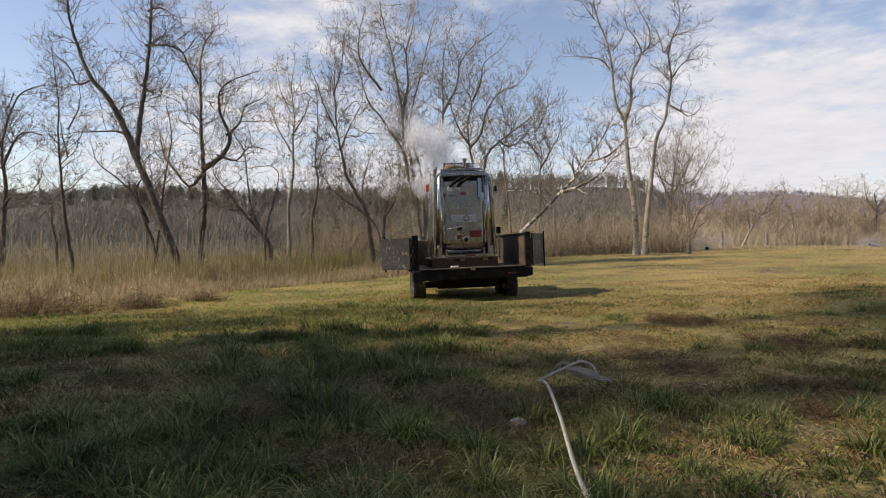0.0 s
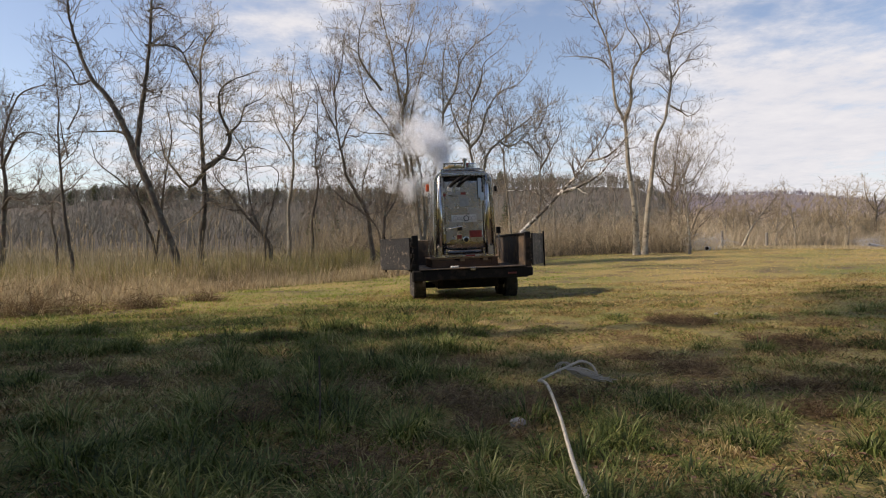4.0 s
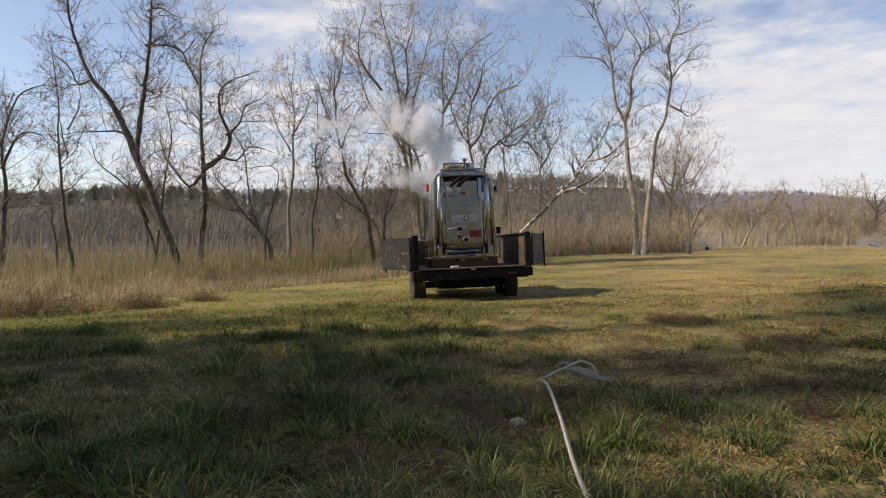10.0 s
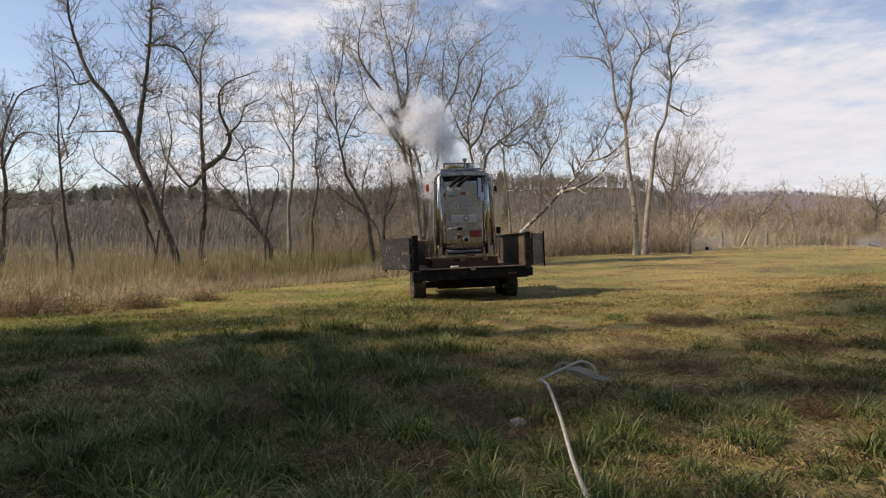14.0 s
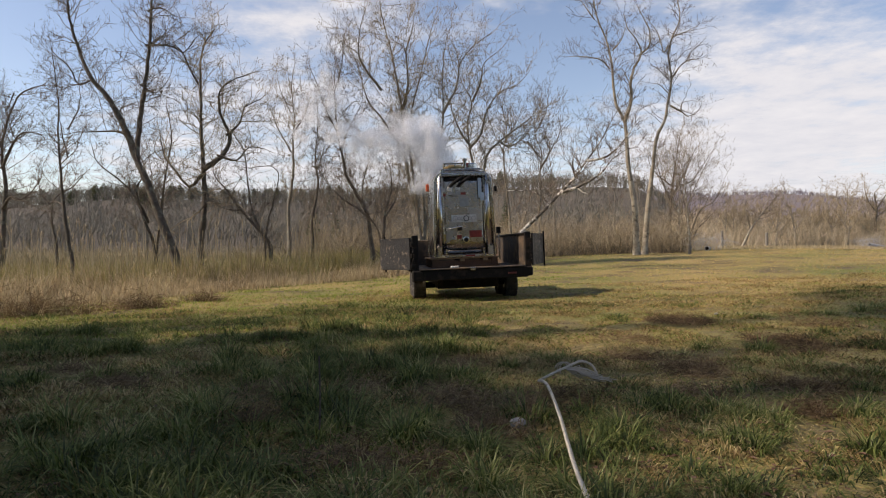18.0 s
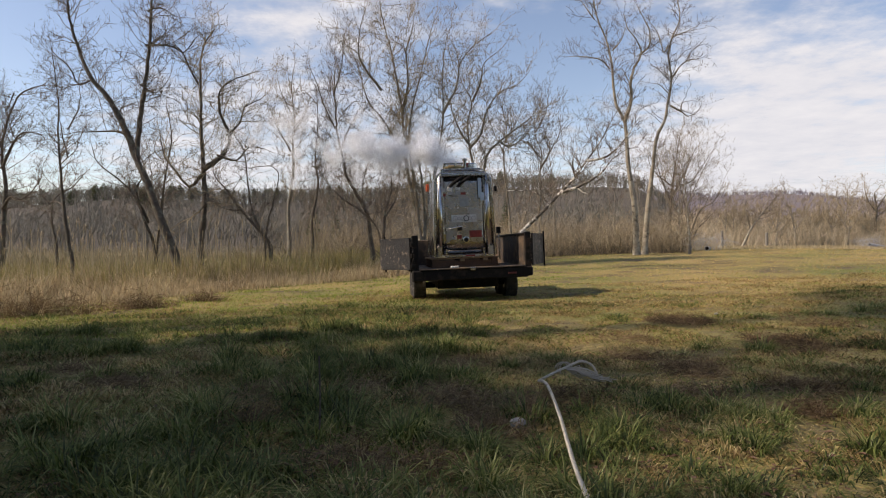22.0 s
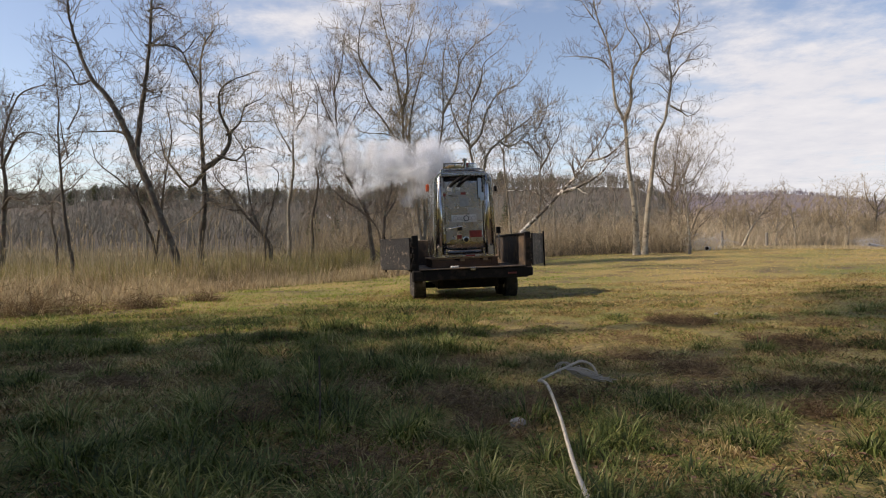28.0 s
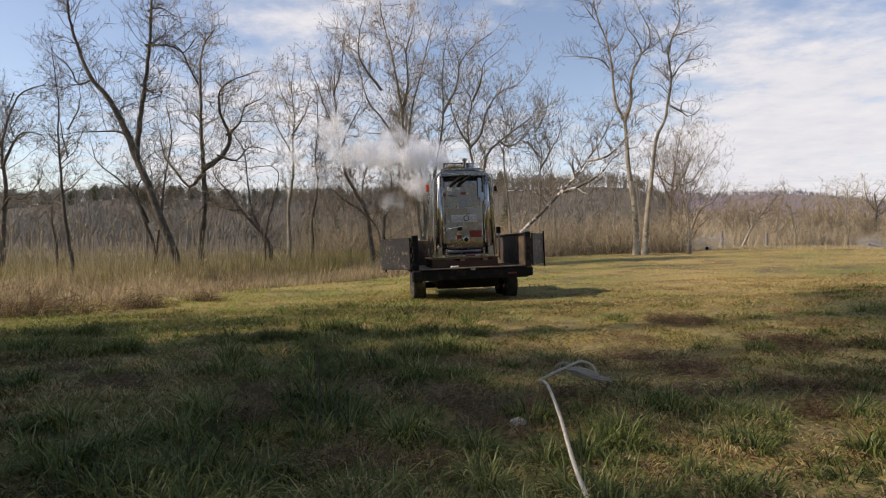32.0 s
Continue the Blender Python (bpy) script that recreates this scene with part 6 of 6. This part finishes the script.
VENT = Vector((0.02, 9.9, 1.86))


def puff_mesh(k):
    """Small flecks thickly strewn round a few lobes."""
    r = np.random.RandomState(50 + k)
    lobes = r.randn(4, 3) * 0.075
    n = 6000
    c = lobes[r.randint(0, 4, n)] + r.randn(n, 3) * 0.062
    ln = np.linalg.norm(c, axis=1)
    c *= np.where(ln > 0.22, r.rand(n) * 0.9, 1.0)[:, None]
    u, v = r.randn(n, 3), r.randn(n, 3)
    u /= np.linalg.norm(u, axis=1)[:, None]
    v -= u * (u * v).sum(1)[:, None]
    v /= np.linalg.norm(v, axis=1)[:, None]
    s = r.uniform(0.0021, 0.0037, n)[:, None]
    V = np.stack([c + u * s, c - u * s * 0.5 + v * s * 0.87, c - u * s * 0.5 - v * s * 0.87], 1).reshape(-1, 3)
    return strip_mesh("steam_wisp", V, np.arange(n)[:, None] * 3 + np.arange(3)[None, :], np.zeros((0, 4), int), M_STEAM)


PUFFS = [puff_mesh(k) for k in range(10)]
steam = tagged(new("steam_plume"), "white steam billowing from the tank hatch, blown sideways", "steam")
steam.location = VENT
# climb of the plume in degrees through the clip, as (time, climb)
CLIMB = [(0, 59), (1, 65), (1.5, 49), (2.5, 43), (3, 67), (3.5, 68), (4.5, 55), (5.5, 45), (6.5, 42), (7, 39), (8, 36), (8.5, 42), (9, 52), (10, 56), (11, 53), (12, 62),
         (12.5, 64), (13, 54), (14, 68), (14.5, 53), (15.5, 58), (16.5, 60), (17, 41), (17.5, 51), (18, 50), (18.5, 37), (19, 33), (20, 52), (20.5, 41), (21, 28), (22, 31),
         (23, 30), (23.5, 60), (24, 39), (25, 30), (26.5, 24), (27.5, 18), (28.5, 20), (29, 4), (30, 10), (30.5, -3), (31, 17), (32, 24)]
# how thick it is, as (time, share)
THICK = [(-4, 0.4), (0, 0.42), (2.5, 0.42), (3.5, 0.6), (5.0, 0.8), (8, 0.86), (14, 0.9), (16, 1.0), (32, 1.0)]


# the wind's speed over the tank in metres a second, as (time, speed)
WIND = [(0, 0.7), (4, 0.7), (5.5, 0.85), (9, 0.8), (12, 0.8), (14, 0.75), (16, 0.8), (17, 1.5), (18.5, 1.3), (19.5, 0.8), (20.3, 0.9), (20.7, 1.9), (21.7, 1.8), (22.5, 1.2), (23.3, 0.7),
        (24, 1.6), (25.5, 1.9), (27.5, 1.3), (28.5, 1.3), (29.5, 1.4), (32, 1.4)]


def blown(t):
    """How far the wind has carried the air since the start."""
    ts = np.arange(-4.0, 36.0, 0.05)
    sp = np.interp(ts, [w[0] for w in WIND], [w[1] for w in WIND])
    return float(np.interp(t, ts, np.cumsum(sp) * 0.05))


def along(table, t):
    return float(np.interp(t, [row[0] for row in table], [row[1] for row in table]))


REST = Vector((0.36, 0.2, -0.6))        # inside the tank
AWAY = Vector((-0.23, 1.0, 0.19))       # roughly along the camera's line of sight, so wisps shrink in place


def wisp_rows(births, rnd):
    """Poses in the plume's space: rest in the tank, rise through the hatch, drift with the wind, recede along the
    camera's line of sight, and come back below the ground.
    """
    rows, last = [(0.0, pose(*REST))], pose(*REST)
    for born in births:
        thick = along(THICK, born)
        kind = rnd.random()
        if kind < 0.14:                   # spills over the tank's shoulder
            a, fast, more, gone = radians(rnd.gauss(-20, 9)), 0.5, 0.12, rnd.uniform(0.5, 1.2)
            start, grow = Vector((-0.1, -0.1, -0.02)), 0.16
        elif kind < 0.17 and born > 26.5:   # a little drifts the other way
            a, fast, more, gone = radians(rnd.gauss(150, 15)), 0.5, 0.1, rnd.uniform(0.5, 0.9)
            start, grow = Vector((0.35, 0.05, 0.06)), 0.08
        else:
            a = radians(along(CLIMB, born + 0.55) + rnd.gauss(0, 6) + 5 * math.sin(born * 4.3) + 4 * math.sin(born * 7.9 + 1))
            fast, more, gone = 1.0 + 0.15 * math.sin(born * 5.3), 0.25, (0.7 + 1.35 * rnd.random() ** 1.3) * (0.62 + 0.38 * thick)
            start, grow = Vector((0.1, 0.0, 0.16)), 0.21
        rises = grow > 0.2
        spin = [rnd.uniform(-22, 22) for _ in range(3)]
        lobe = random.Random(int((born + 10) / 0.22))     # wisps born together billow together
        puff = Vector([0.52 * lobe.gauss(0, 1) + 0.46 * rnd.gauss(0, 1) for _ in range(3)])

        def at(tau):
            s = fast * tau + more * tau * tau
            back = 150.0 * max(0.0, tau - gone) ** 2
            if rises:
                late = max(0.0, tau - 0.55)
                run = math.cos(a) * 1.15 * min(tau, 0.55) + (blown(born + 0.55 + late) - blown(born + 0.55)) * (0.7 + 0.3 * fast)
                lift = math.sin(a) * (0.62 + 0.22 * thick) * (0.98 * (1 - math.exp(-tau / 0.5)) + 0.12 * tau)
            else:
                run, lift = s * math.cos(a), s * math.sin(a)
            p = start + Vector((-run, 0.0, lift)) + puff * (0.09 + grow * min(tau, 1.6)) + AWAY * back
            return pose(*p, spin[0] * tau, spin[1] * tau, spin[2] * tau)
        end = gone + 0.72
        taus = [d for d in (0.0, 0.3, 0.65, 1.05, 1.5, 2.0) if d < gone - 0.1] + [gone, gone + 0.15, gone + 0.3, gone + 0.5, end]
        own = [(born - 0.2, pose(*REST))] + [(born + d, at(d)) for d in taus]
        own += [(born + end + 0.1, pose(*(REST + Vector((0, 60, -30))))), (born + end + 0.25, pose(*(REST + Vector((0, 0, -8))))), (born + end + 0.29, pose(*REST))]
        if born < 0.25:
            rows = [(0.0, at(-born))] if -end < born <= 0 else rows[:1]
        rows += [(t, m) for t, m in own if 0.03 < t < 31.97 and t > rows[-1][0] + 0.03]
        last = at(32.0 - born) if 0 <= 32.0 - born <= end else pose(*REST)
    return rows + [(32.0, last)]


def motions():
    """The steam drifts, and the cloud sheet turns slowly."""
    walk(clouds, [(0.0, pose(0, 0, 0, 0, 0, 0)), (32.0, pose(0, 0, 0, 0.4, 0, -2.3))])
    rnd = random.Random(77)
    count, turn = 220, 3.9
    for k in range(count):
        ob = new("steam_wisp", PUFFS[k % len(PUFFS)])
        ob.parent = steam
        births = []
        t = -3.6 + turn * k / count + rnd.uniform(-0.02, 0.02)
        while t < 31.9:
            if rnd.random() < along(THICK, t):
                births.append(t)
            t += turn
        walk(ob, wisp_rows(births or [40.0], rnd))


motions()
